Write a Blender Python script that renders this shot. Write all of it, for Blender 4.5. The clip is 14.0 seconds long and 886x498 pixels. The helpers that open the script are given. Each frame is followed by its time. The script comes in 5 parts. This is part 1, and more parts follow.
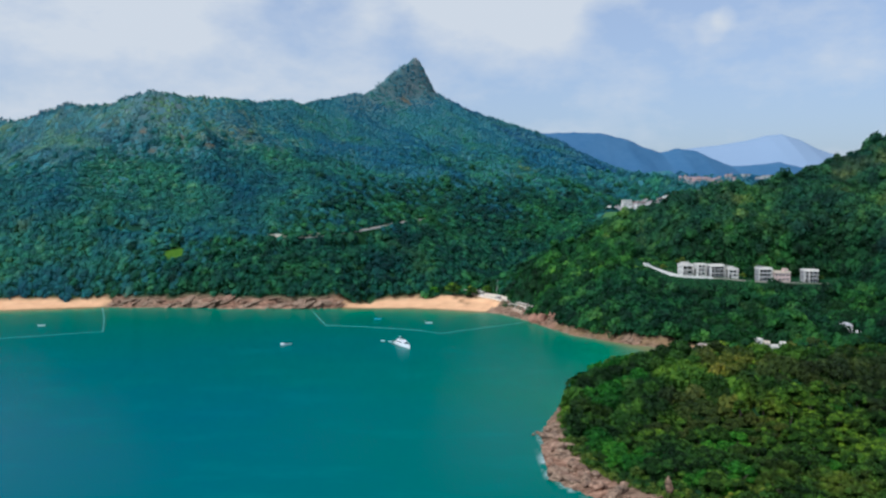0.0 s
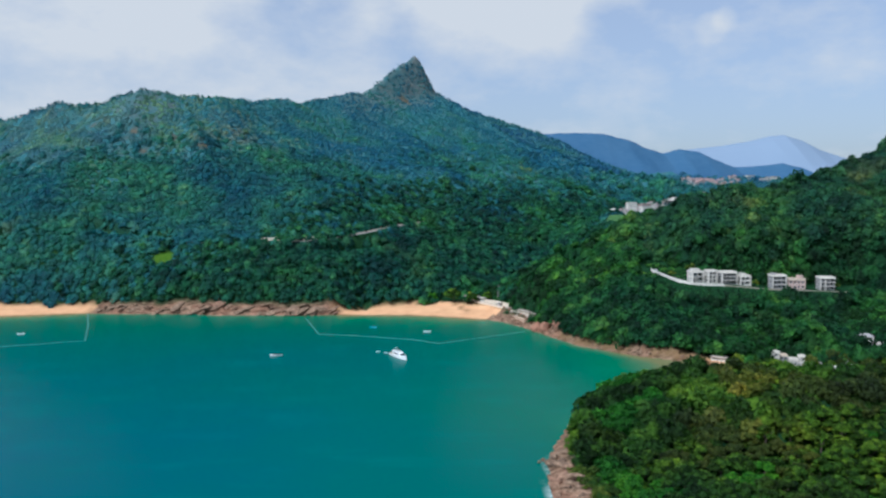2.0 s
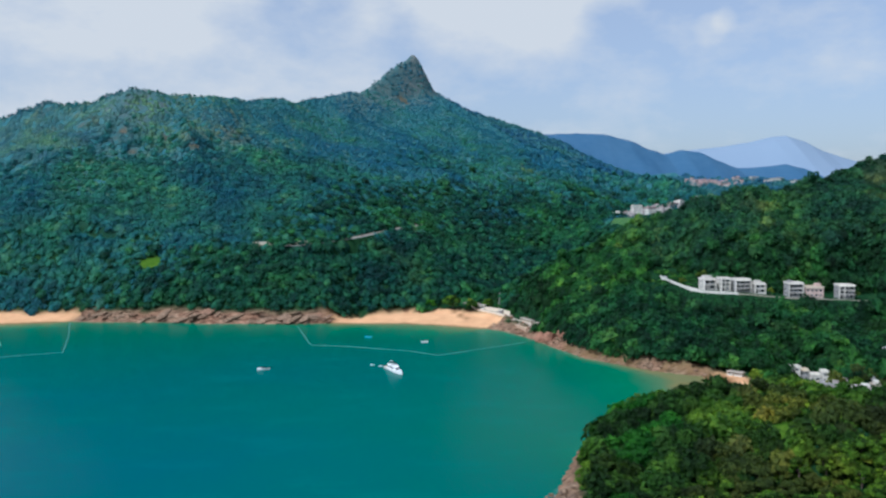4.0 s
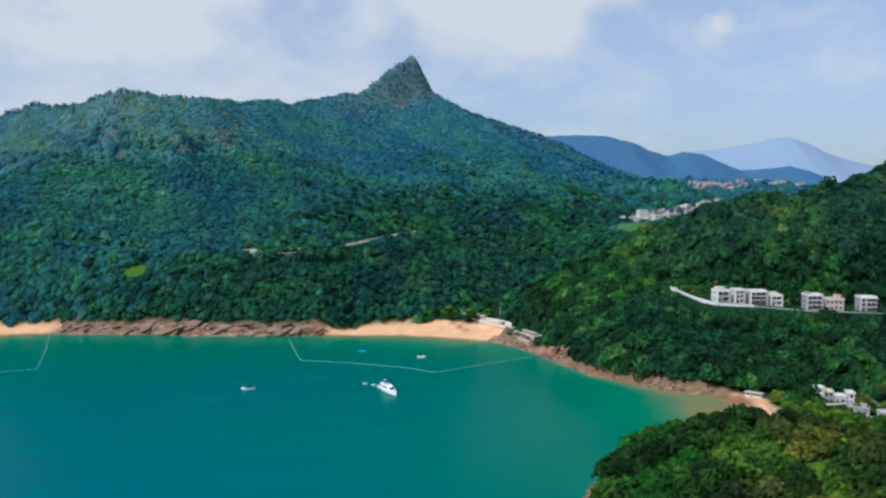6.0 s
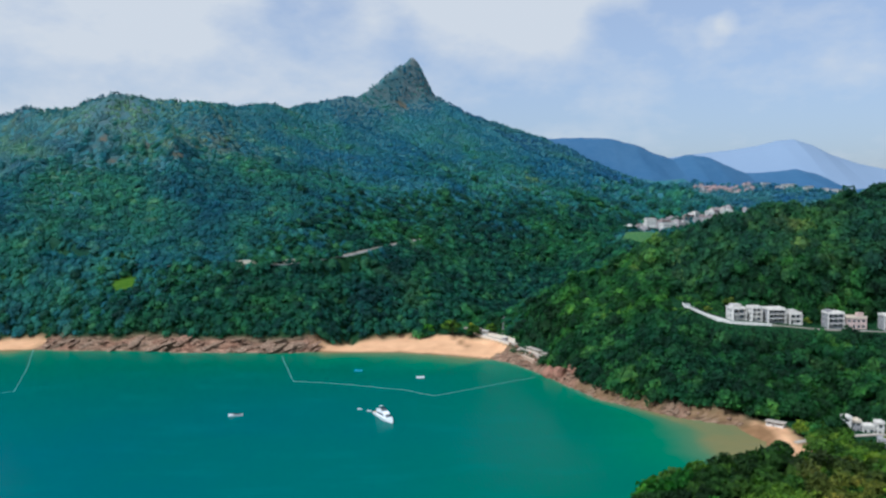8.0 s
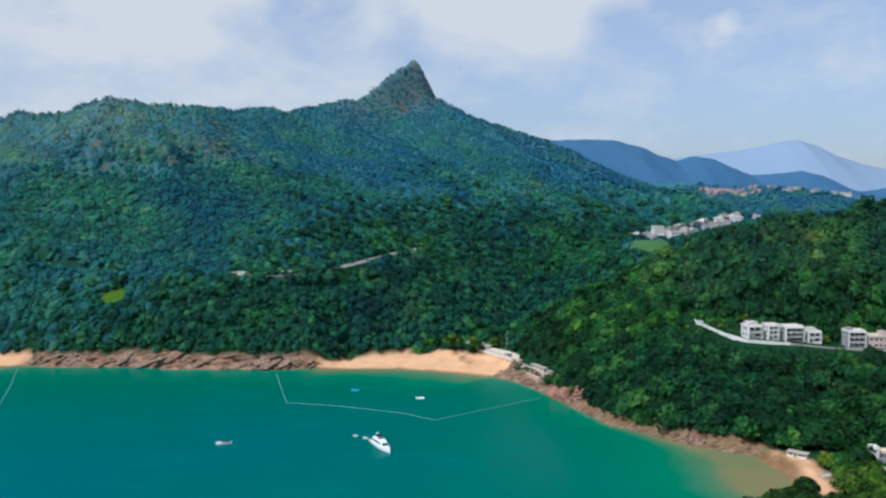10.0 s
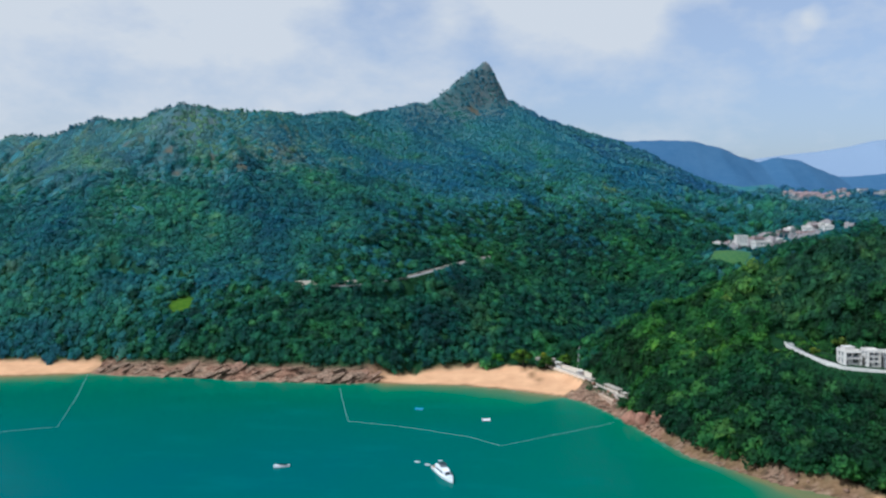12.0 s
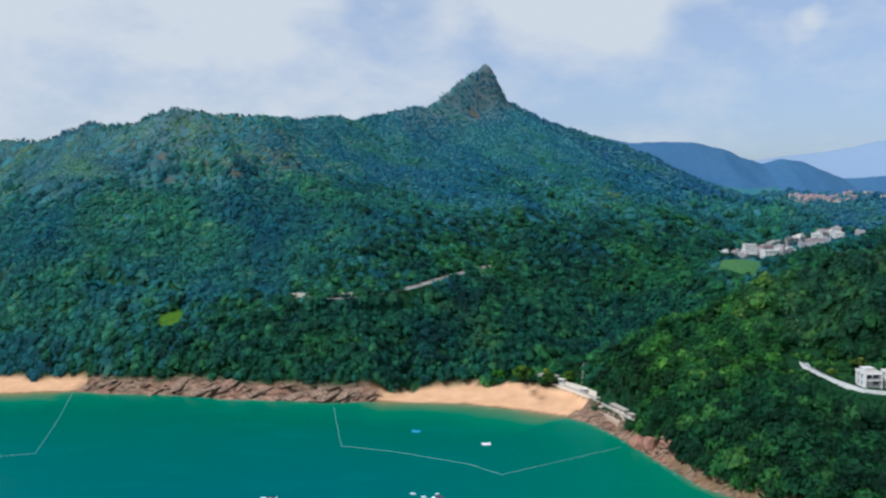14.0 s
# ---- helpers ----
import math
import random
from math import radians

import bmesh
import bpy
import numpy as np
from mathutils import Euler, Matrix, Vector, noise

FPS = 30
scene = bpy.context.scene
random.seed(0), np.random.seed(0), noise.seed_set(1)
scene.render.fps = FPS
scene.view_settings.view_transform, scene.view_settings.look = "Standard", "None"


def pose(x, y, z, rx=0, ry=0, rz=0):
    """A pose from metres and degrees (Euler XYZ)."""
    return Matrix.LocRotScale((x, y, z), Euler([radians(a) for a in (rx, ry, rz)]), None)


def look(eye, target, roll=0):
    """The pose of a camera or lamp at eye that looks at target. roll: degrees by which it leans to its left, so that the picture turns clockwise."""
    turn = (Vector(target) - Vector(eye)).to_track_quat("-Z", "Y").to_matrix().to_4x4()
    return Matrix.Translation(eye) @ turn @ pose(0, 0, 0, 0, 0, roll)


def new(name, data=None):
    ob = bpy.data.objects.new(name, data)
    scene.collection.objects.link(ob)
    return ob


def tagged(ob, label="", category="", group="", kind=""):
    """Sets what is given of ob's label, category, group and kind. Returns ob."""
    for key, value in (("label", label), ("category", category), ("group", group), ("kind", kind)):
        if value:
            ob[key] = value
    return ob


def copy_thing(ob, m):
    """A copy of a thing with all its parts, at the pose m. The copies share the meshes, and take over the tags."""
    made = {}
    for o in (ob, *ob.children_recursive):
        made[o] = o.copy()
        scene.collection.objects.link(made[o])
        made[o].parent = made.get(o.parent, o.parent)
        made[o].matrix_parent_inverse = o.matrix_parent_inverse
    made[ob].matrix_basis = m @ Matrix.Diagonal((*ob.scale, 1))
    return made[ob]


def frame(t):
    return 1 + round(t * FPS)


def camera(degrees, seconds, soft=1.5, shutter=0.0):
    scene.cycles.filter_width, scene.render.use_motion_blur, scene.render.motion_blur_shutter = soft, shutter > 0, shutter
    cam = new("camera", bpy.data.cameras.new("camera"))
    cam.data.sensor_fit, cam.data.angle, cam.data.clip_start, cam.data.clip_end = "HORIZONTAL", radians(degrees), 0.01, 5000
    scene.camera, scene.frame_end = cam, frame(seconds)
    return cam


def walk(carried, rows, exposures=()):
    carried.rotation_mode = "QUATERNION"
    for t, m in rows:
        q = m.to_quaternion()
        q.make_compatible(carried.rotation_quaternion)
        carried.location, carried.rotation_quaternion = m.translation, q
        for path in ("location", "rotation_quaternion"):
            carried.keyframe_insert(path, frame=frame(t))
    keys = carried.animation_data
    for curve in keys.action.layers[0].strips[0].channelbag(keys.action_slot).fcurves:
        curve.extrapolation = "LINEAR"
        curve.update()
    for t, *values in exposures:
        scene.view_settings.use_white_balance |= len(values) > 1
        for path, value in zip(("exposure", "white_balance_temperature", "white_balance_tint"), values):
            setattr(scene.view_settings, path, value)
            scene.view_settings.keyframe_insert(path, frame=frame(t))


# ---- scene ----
cam = camera(57.78, 14.0, 2.5)
# seconds, eye x y z in metres, yaw, pitch, roll in degrees
PATH = [
    (0.00, 0.08, -0.06, 92.10, -0.368, -3.416, -0.023),
    (0.50, 0.38, 6.31, 92.69, -0.355, -3.419, -0.007),
    (1.00, 0.67, 12.93, 93.17, -0.343, -3.413, 0.020),
    (1.50, 0.93, 19.78, 93.64, -0.338, -3.402, 0.045),
    (2.00, 1.14, 26.71, 94.17, -0.366, -3.392, 0.064),
    (2.50, 1.32, 33.69, 94.76, -0.382, -3.385, 0.080),
    (3.00, 1.48, 40.80, 95.35, -0.395, -3.381, 0.090),
    (5.50, 3.71, 78.84, 98.18, -0.364, -3.264, 0.054),
    (6.00, 4.17, 86.12, 99.59, -0.358, -3.243, 0.057),
    (6.50, 4.59, 93.07, 101.14, -0.376, -3.220, 0.061),
    (7.00, 4.96, 99.73, 102.84, -0.385, -3.198, 0.065),
    (7.50, 5.27, 106.23, 104.68, -0.393, -3.180, 0.068),
    (8.00, 5.52, 112.56, 106.59, -0.194, -3.173, 0.068),
    (8.20, 5.62, 115.03, 107.34, -0.070, -3.172, 0.067),
    (10.30, 6.88, 139.27, 114.89, 0.000, -3.172, 0.027),
    (10.50, 6.96, 141.47, 115.58, 0.002, -3.174, 0.039),
    (10.90, 7.18, 145.79, 116.97, 0.000, -3.180, 0.074),
    (11.00, 7.25, 146.86, 117.32, 0.647, -3.181, 0.084),
    (11.10, 7.34, 147.93, 117.67, 2.340, -3.182, 0.095),
    (11.20, 7.43, 149.00, 118.02, 3.480, -3.184, 0.105),
    (11.30, 7.53, 150.06, 118.37, 4.700, -3.185, 0.116),
    (11.40, 7.63, 151.12, 118.72, 5.050, -3.186, 0.127),
    (11.50, 7.74, 152.18, 119.07, 5.051, -3.186, 0.138),
    (12.00, 8.22, 157.48, 120.80, 5.086, -3.186, 0.182),
    (12.50, 8.46, 162.86, 122.48, 5.121, -3.177, 0.170),
    (13.00, 8.52, 168.36, 124.17, 5.157, -3.170, 0.123),
    (13.50, 8.49, 173.94, 125.97, 5.174, -3.168, 0.084),
    (14.00, 8.45, 179.52, 127.86, 5.211, -3.170, 0.067),
]


def aimed(x, y, z, yaw, pitch, roll):
    a, p = radians(yaw), radians(pitch)
    return look((x, y, z), (x - math.sin(a) * math.cos(p) * 10, y + math.cos(a) * math.cos(p) * 10, z + math.sin(p) * 10), roll)


walk(cam, [(r[0], aimed(*r[1:])) for r in PATH], [(0.0, 0.0, 4870, 8), (14.0, 0.0, 4870, 8)])

# ---- world, sun, exposure ----
SUN_EL, SUN_AZ = 52.0, 234.0          # degrees; azimuth clockwise from +y: high on the left, behind
world = bpy.data.worlds.new("sky")
scene.world = world
world.use_nodes = True
wn, wl = world.node_tree.nodes, world.node_tree.links
wn.clear()
w_out = wn.new("ShaderNodeOutputWorld")
w_bg = wn.new("ShaderNodeBackground")
w_sky = wn.new("ShaderNodeTexSky")
w_sky.sky_type = "NISHITA"
w_sky.sun_disc = False
w_sky.sun_elevation, w_sky.sun_rotation = radians(SUN_EL), radians(SUN_AZ)
w_sky.air_density, w_sky.dust_density, w_sky.ozone_density = 1.0, 2.2, 1.5
w_co = wn.new("ShaderNodeTexCoord")
w_map = wn.new("ShaderNodeMapping")
w_map.inputs["Scale"].default_value = (1.0, 1.0, 1.9)
w_map.inputs["Location"].default_value = (3.1, 0.4, 0.2)
w_n = wn.new("ShaderNodeTexNoise")
w_n.inputs["Scale"].default_value = 7.0
w_n.inputs["Detail"].default_value = 7.0
w_n.inputs["Roughness"].default_value = 0.6
w_r = wn.new("ShaderNodeMapRange")
w_r.inputs["From Min"].default_value, w_r.inputs["From Max"].default_value = 0.47, 0.84
w_r.inputs["To Min"].default_value = 0.42
w_mix = wn.new("ShaderNodeMix")
w_mix.data_type = "RGBA"
w_mix.inputs["B"].default_value = (6.7, 5.95, 4.95, 1)
# banks of cloud: bearing and height in degrees, spread, weight
CLOUDS = [(-8.8, 13.2, 2.4, -0.34), (2.5, 13.2, 3.2, 0.34), (7.5, 13.4, 2.4, 0.32), (4.5, 16.0, 5.0, 0.18), (-6.0, 12.0, 6.0, 0.18), (-13.0, 12.5, 5.5, 0.16), (-20.5, 14.5, 4.5, 0.26), (18.6, 11.4, 0.8, 0.2), (19.4, 11.9, 0.6, 0.2), (-27.0, 8.0, 9.0, 0.24), (-14.0, 6.0, 7.0, 0.1), (12.5, 16.0, 2.2, 0.3), (-60, 25, 25, 0.2), (70, 30, 25, 0.2), (180, 30, 50, 0.15)]
w_sum = None
for bearing, height, spread, weight in CLOUDS:
    dot = wn.new("ShaderNodeVectorMath")
    dot.operation = "DOT_PRODUCT"
    dot.inputs[1].default_value = (math.sin(radians(bearing)) * math.cos(radians(height)), math.cos(radians(bearing)) * math.cos(radians(height)), math.sin(radians(height)))
    wl.new(w_co.outputs["Generated"], dot.inputs[0])
    soft = wn.new("ShaderNodeMapRange")
    soft.interpolation_type = "SMOOTHSTEP"
    soft.inputs["From Min"].default_value, soft.inputs["From Max"].default_value = math.cos(radians(spread * 1.7)), 1.0
    soft.inputs["To Max"].default_value = weight * 0.8
    wl.new(dot.outputs["Value"], soft.inputs["Value"])
    add = wn.new("ShaderNodeMath")
    add.operation = "ADD"
    wl.new(soft.outputs[0], add.inputs[0])
    wl.new((w_sum or w_n.outputs["Fac"]), add.inputs[1])
    w_sum = add.outputs[0]
wl.new(w_co.outputs["Generated"], w_map.inputs["Vector"])
wl.new(w_map.outputs[0], w_n.inputs["Vector"])
wl.new(w_sum, w_r.inputs["Value"])
wl.new(w_r.outputs[0], w_mix.inputs["Factor"])
wl.new(w_sky.outputs[0], w_mix.inputs["A"])
wl.new(w_mix.outputs["Result"], w_bg.inputs["Color"])
w_bg.inputs["Strength"].default_value = 0.112
wl.new(w_bg.outputs[0], w_out.inputs[0])

sun = new("sun", bpy.data.lights.new("sun", "SUN"))
sun.data.energy, sun.data.angle, sun.data.color = 4.4, radians(0.6), (1.0, 0.9, 0.74)
az, el = radians(SUN_AZ), radians(SUN_EL)
sun.matrix_world = look((0, 0, 600), (-math.sin(az) * math.cos(el) * 100, -math.cos(az) * math.cos(el) * 100, 600 - math.sin(el) * 100))


# ---- materials ----
class Shader:
    """A small builder for a principled material."""

    def __init__(self, name, rough=0.8, metal=0.0, spec=0.3):
        self.mat = bpy.data.materials.new(name)
        self.mat.use_nodes = True
        self.tree = self.mat.node_tree
        self.bsdf = self.tree.nodes["Principled BSDF"]
        self.bsdf.inputs["Roughness"].default_value = rough
        self.bsdf.inputs["Metallic"].default_value = metal
        self.bsdf.inputs["Specular IOR Level"].default_value = spec
        self.place = None

    def node(self, kind, **values):
        n = self.tree.nodes.new(kind)
        for key, value in values.items():
            n.inputs[key.replace("_", " ")].default_value = value
        return n

    def link(self, a, b):
        self.tree.links.new(a, b)

    def where(self):
        """World position."""
        if self.place is None:
            self.place = self.node("ShaderNodeNewGeometry").outputs["Position"]
        return self.place

    def noise(self, scale, detail=4.0, rough=0.55, stretch=None):
        n = self.node("ShaderNodeTexNoise", Scale=scale, Detail=detail, Roughness=rough)
        spot = self.where()
        if stretch:
            m = self.node("ShaderNodeMapping", Scale=stretch)
            self.link(spot, m.inputs["Vector"])
            spot = m.outputs[0]
        self.link(spot, n.inputs["Vector"])
        return n.outputs["Fac"]

    def ramp(self, fac, *stops):
        r = self.node("ShaderNodeValToRGB")
        el = r.color_ramp.elements
        while len(el) < len(stops):
            el.new(0.5)
        for e, (at, c) in zip(el, stops):
            e.position, e.color = at, (*c, 1)
        self.link(fac, r.inputs[0])
        return r.outputs[0]

    def remap(self, fac, a, b, c=0.0, d=1.0):
        r = self.node("ShaderNodeMapRange", From_Min=a, From_Max=b, To_Min=c, To_Max=d)
        self.link(fac, r.inputs["Value"])
        return r.outputs[0]

    def mix(self, fac, a, b, how="MIX"):
        m = self.tree.nodes.new("ShaderNodeMix")
        m.data_type, m.blend_type = "RGBA", how
        for value, key in ((fac, "Factor"), (a, "A"), (b, "B")):
            if isinstance(value, bpy.types.NodeSocket):
                self.link(value, m.inputs[key])
            else:
                m.inputs[key].default_value = value if key == "Factor" else (*value, 1)
        return m.outputs["Result"]

    def attr(self, name):
        a = self.tree.nodes.new("ShaderNodeAttribute")
        a.attribute_name = name
        return a.outputs["Fac"]

    def color(self, socket):
        self.link(socket, self.bsdf.inputs["Base Color"])
        return self

    def bump(self, height, strength, distance):
        b = self.node("ShaderNodeBump", Strength=strength, Distance=distance)
        self.link(height, b.inputs["Height"])
        self.link(b.outputs[0], self.bsdf.inputs["Normal"])
        return self


def plain(name, base, rough=0.6, wear=0.18, scale=0.6, metal=0.0, spec=0.3):
    """Paint, plaster or the like: a base colour with soft stains and fine grain."""
    s = Shader(name, rough, metal, spec)
    dark = tuple(c * (1 - wear) for c in base)
    stains = s.ramp(s.noise(scale, 6, 0.6), (0.32, dark), (0.62, base))
    grain = s.noise(scale * 14, 3)
    s.color(s.mix(s.remap(grain, 0.3, 0.7, 0, wear * 0.6), stains, tuple(c * 0.7 for c in base)))
    s.bump(grain, 0.25, 0.02)
    return s.mat


def foliage(name, dark, mid, light, dry, dry_at=(0.62, 0.72), even=0.0):
    """Leaves: each tree its own green, with lit and dull clumps."""
    s = Shader(name, 0.62, 0.0, 0.22)
    own = s.ramp(s.attr("tone"), (0.0, tuple(v * (0.55 + 0.4 * even) for v in dark)), (0.3, dark), (0.6, mid), (0.88, light), (1.0, tuple(0.5 * (a + b) * 1.2 for a, b in zip(light, dry))))
    spray = s.ramp(s.node("ShaderNodeNewGeometry").outputs["Random Per Island"], (0.0, tuple(1 - v * (1 - 0.7 * even) for v in (0.38, 0.34, 0.3))), (1.0, tuple(1 + v * (1 - 0.7 * even) for v in (0.4, 0.34, 0.2))))
    leafy = s.ramp(s.noise(0.6, 5, 0.75), (0.36, dark), (0.64, light))
    c = s.mix(1.0, s.mix(0.78 - 0.3 * even, leafy, own), spray, "MULTIPLY")
    patch = s.remap(s.noise(0.013, 4, 0.6), *dry_at)
    c = s.mix(patch, c, dry)
    stand = s.ramp(s.noise(0.045, 6, 0.7), (0.36, (0.5, 0.55, 0.72)), (0.5, (0.95, 0.95, 0.95)), (0.64, (1.9, 1.45, 1.0)))
    c = s.mix(1.0 - even, c, stand, "MULTIPLY")
    slope = s.ramp(s.noise(0.011, 4, 0.6), (0.38, (0.72, 0.84, 1.08)), (0.5, (1.0, 1.0, 1.0)), (0.62, (1.35, 1.24, 0.8)))
    c = s.mix(1.0, c, slope, "MULTIPLY")
    s.color(c)
    s.bump(s.noise(0.55, 5, 0.75), 1.0, 1.6)
    glow = s.node("ShaderNodeBsdfTranslucent")
    s.link(s.mix(1.0, c, (1.35, 1.5, 0.9), "MULTIPLY"), glow.inputs["Color"])
    both = s.node("ShaderNodeMixShader", Fac=0.38)
    s.link(s.bsdf.outputs[0], both.inputs[1])
    s.link(glow.outputs[0], both.inputs[2])
    s.link(both.outputs[0], s.tree.nodes["Material Output"].inputs["Surface"])
    return s.mat


def ground_material():
    s = Shader("ground", 1.0, 0.0, 0.02)
    grassy = s.ramp(s.noise(0.12, 7, 0.65), (0.3, (0.009, 0.03, 0.012)), (0.52, (0.015, 0.048, 0.018)), (0.75, (0.03, 0.062, 0.022)))
    # heath ground, with the blue of haze mixed into its colour
    hazy_heath = s.ramp(s.noise(0.045, 7, 0.65), (0.32, (0.036, 0.125, 0.145)), (0.5, (0.05, 0.145, 0.16)), (0.7, (0.085, 0.15, 0.145)))
    c = s.mix(s.attr("hazy_heath"), grassy, hazy_heath)
    c = s.mix(s.attr("brown"), c, s.ramp(s.noise(0.08, 6, 0.65), (0.34, (0.06, 0.135, 0.15)), (0.66, (0.13, 0.15, 0.135))))
    turned = s.node("ShaderNodeMapping", Rotation=(0.3, 0.2, 0.6), Scale=(0.5, 2.0, 1.4))
    s.link(s.where(), turned.inputs["Vector"])
    layers = s.node("ShaderNodeTexNoise", Scale=0.3, Detail=9.0, Roughness=0.72)
    s.link(turned.outputs[0], layers.inputs["Vector"])
    strata = layers.outputs["Fac"]
    stone = s.ramp(strata, (0.38, (0.04, 0.03, 0.022)), (0.48, (0.18, 0.11, 0.07)), (0.64, (0.37, 0.25, 0.165)))
    stone = s.mix(s.remap(s.noise(0.07, 5, 0.6), 0.46, 0.62, 0, 0.32), stone, s.ramp(strata, (0.36, (0.07, 0.03, 0.02)), (0.5, (0.3, 0.125, 0.075)), (0.66, (0.46, 0.22, 0.14))))
    c = s.mix(s.attr("rock"), c, stone)
    crag = s.ramp(s.noise(0.12, 8, 0.7), (0.36, (0.04, 0.075, 0.085)), (0.5, (0.075, 0.115, 0.12)), (0.66, (0.17, 0.175, 0.165)))
    c = s.mix(s.attr("crag"), c, crag)
    beach = s.ramp(s.noise(0.09, 6, 0.6), (0.3, (0.58, 0.325, 0.165)), (0.7, (0.73, 0.43, 0.23)))
    beach = s.mix(s.attr("wet"), beach, s.ramp(s.noise(0.2, 5, 0.6), (0.3, (0.2, 0.11, 0.05)), (0.7, (0.3, 0.17, 0.08))))
    c = s.mix(s.attr("sand"), c, beach)
    c = s.mix(s.attr("lawn"), c, s.ramp(s.noise(0.3, 5), (0.3, (0.04, 0.1, 0.008)), (0.7, (0.085, 0.155, 0.014))))
    c = s.mix(s.attr("scar"), c, s.ramp(s.noise(0.2, 6, 0.65), (0.3, (0.04, 0.065, 0.05)), (0.7, (0.15, 0.115, 0.08))))
    s.color(c)
    s.bump(s.noise(0.6, 8, 0.7), 0.9, 1.3)
    return s.mat


def water_material():
    s = Shader("sea_water", 0.22, 0.0, 0.035)
    drift = s.noise(0.006, 5, 0.6)
    shoal = s.node("ShaderNodeMath")
    shoal.operation = "MULTIPLY_ADD"
    s.link(s.attr("shoal"), shoal.inputs[0])
    shoal.inputs[1].default_value = 1.0
    s.link(s.remap(drift, 0.3, 0.7, -0.08, 0.08), shoal.inputs[2])
    c = s.ramp(shoal.outputs[0], (0.0, (0.0, 0.07, 0.12)), (0.3, (0.0, 0.09, 0.085)), (0.6, (0.0, 0.1, 0.063)), (0.78, (0.006, 0.134, 0.068)), (0.9, (0.07, 0.15, 0.072)), (1.0, (0.19, 0.155, 0.062)))
    streak = s.remap(s.noise(0.02, 7, 0.65, (1, 2.5, 1)), 0.52, 0.8, 0, 0.25)
    c = s.mix(streak, c, (0.0, 0.17, 0.16))
    surf = s.node('ShaderNodeMath')
    surf.operation = 'MULTIPLY'
    s.link(s.attr('foam'), surf.inputs[0])
    s.link(s.remap(s.noise(0.2, 8, 0.75), 0.46, 0.58), surf.inputs[1])
    s.color(s.mix(surf.outputs[0], c, (0.85, 0.87, 0.86)))
    waves = s.noise(0.35, 6, 0.62, (1, 1.6, 1))
    s.bump(waves, 0.25, 0.5)
    return s.mat


GROUND, WATER = ground_material(), water_material()
LEAF_WOOD = foliage("woodland_leaves", (0.008, 0.042, 0.017), (0.019, 0.1, 0.033), (0.06, 0.2, 0.046), (0.1, 0.185, 0.044))
# paler and greyer for the crest: dry growth with some haze painted in
LEAF_UPPER = foliage("upper_woodland_leaves", (0.02, 0.078, 0.042), (0.034, 0.13, 0.06), (0.075, 0.195, 0.064), (0.15, 0.2, 0.07), (0.56, 0.68))
# the next five carry painted haze: bluer and paler with height and distance
LEAF_HILL_HAZE = foliage("hazed_hillside_leaves", (0.023, 0.118, 0.145), (0.037, 0.19, 0.215), (0.07, 0.245, 0.21), (0.12, 0.23, 0.14), (0.62, 0.72), 0.45)
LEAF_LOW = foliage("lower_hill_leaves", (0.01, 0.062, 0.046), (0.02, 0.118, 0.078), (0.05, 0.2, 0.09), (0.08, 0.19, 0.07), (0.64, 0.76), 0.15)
LEAF_SCRUB_HAZE = foliage("hazed_scrub_leaves", (0.034, 0.165, 0.235), (0.046, 0.195, 0.265), (0.062, 0.22, 0.27), (0.11, 0.205, 0.21), (0.66, 0.8), 0.6)
LEAF_DRY_HAZE = foliage("hazed_dry_scrub_leaves", (0.085, 0.22, 0.255), (0.115, 0.26, 0.285), (0.15, 0.28, 0.275), (0.2, 0.265, 0.215), (0.56, 0.7), 0.5)
LEAF_VALLEY_HAZE = foliage("hazed_valley_leaves", (0.036, 0.132, 0.225), (0.046, 0.158, 0.255), (0.058, 0.178, 0.265), (0.075, 0.175, 0.225), (0.66, 0.8), 0.9)
LEAF_NEAR = foliage("headland_leaves", (0.011, 0.04, 0.007), (0.04, 0.118, 0.014), (0.105, 0.22, 0.02), (0.095, 0.135, 0.016), (0.6, 0.74))
LEAF_BRIGHT = foliage("bright_leaves", (0.022, 0.115, 0.008), (0.046, 0.195, 0.013), (0.095, 0.275, 0.018), (0.1, 0.2, 0.02), (0.72, 0.82))
LEAF_OLIVE = foliage("olive_leaves", (0.05, 0.095, 0.012), (0.095, 0.16, 0.018), (0.17, 0.235, 0.028), (0.11, 0.14, 0.03), (0.66, 0.78))
LEAF_BROWN = foliage("brownish_leaves", (0.026, 0.048, 0.012), (0.052, 0.088, 0.019), (0.1, 0.14, 0.028), (0.12, 0.13, 0.032), (0.6, 0.74))
LEAF_GRASS = foliage("shore_grass", (0.06, 0.11, 0.012), (0.12, 0.18, 0.018), (0.2, 0.25, 0.03), (0.2, 0.2, 0.04), (0.6, 0.74), 0.6)
BARK = plain("bark", (0.13, 0.1, 0.075), 0.9, 0.4, 3.0)

# ---- the lie of the land ----
COAST = [(-5000, 250), (-1500, 420), (-700, 560), (-480, 650), (-338, 686), (-293, 698), (-270, 694), (-203, 692), (-180, 685), (-125, 687),
         (-112, 684), (-91, 688), (-68, 689), (-25, 688), (4, 679), (37, 665), (52, 651), (63, 629), (72, 608), (81, 580),
         (94, 547), (108, 531), (126, 510), (148, 496), (157, 480), (151, 462), (148, 440), (112, 411), (75, 393), (57, 360),
         (46.5, 330), (41.5, 312), (39.5, 290), (38.3, 268), (40.3, 257), (48, 246), (84, 212), (170, 178), (360, 120), (5000, -700)]
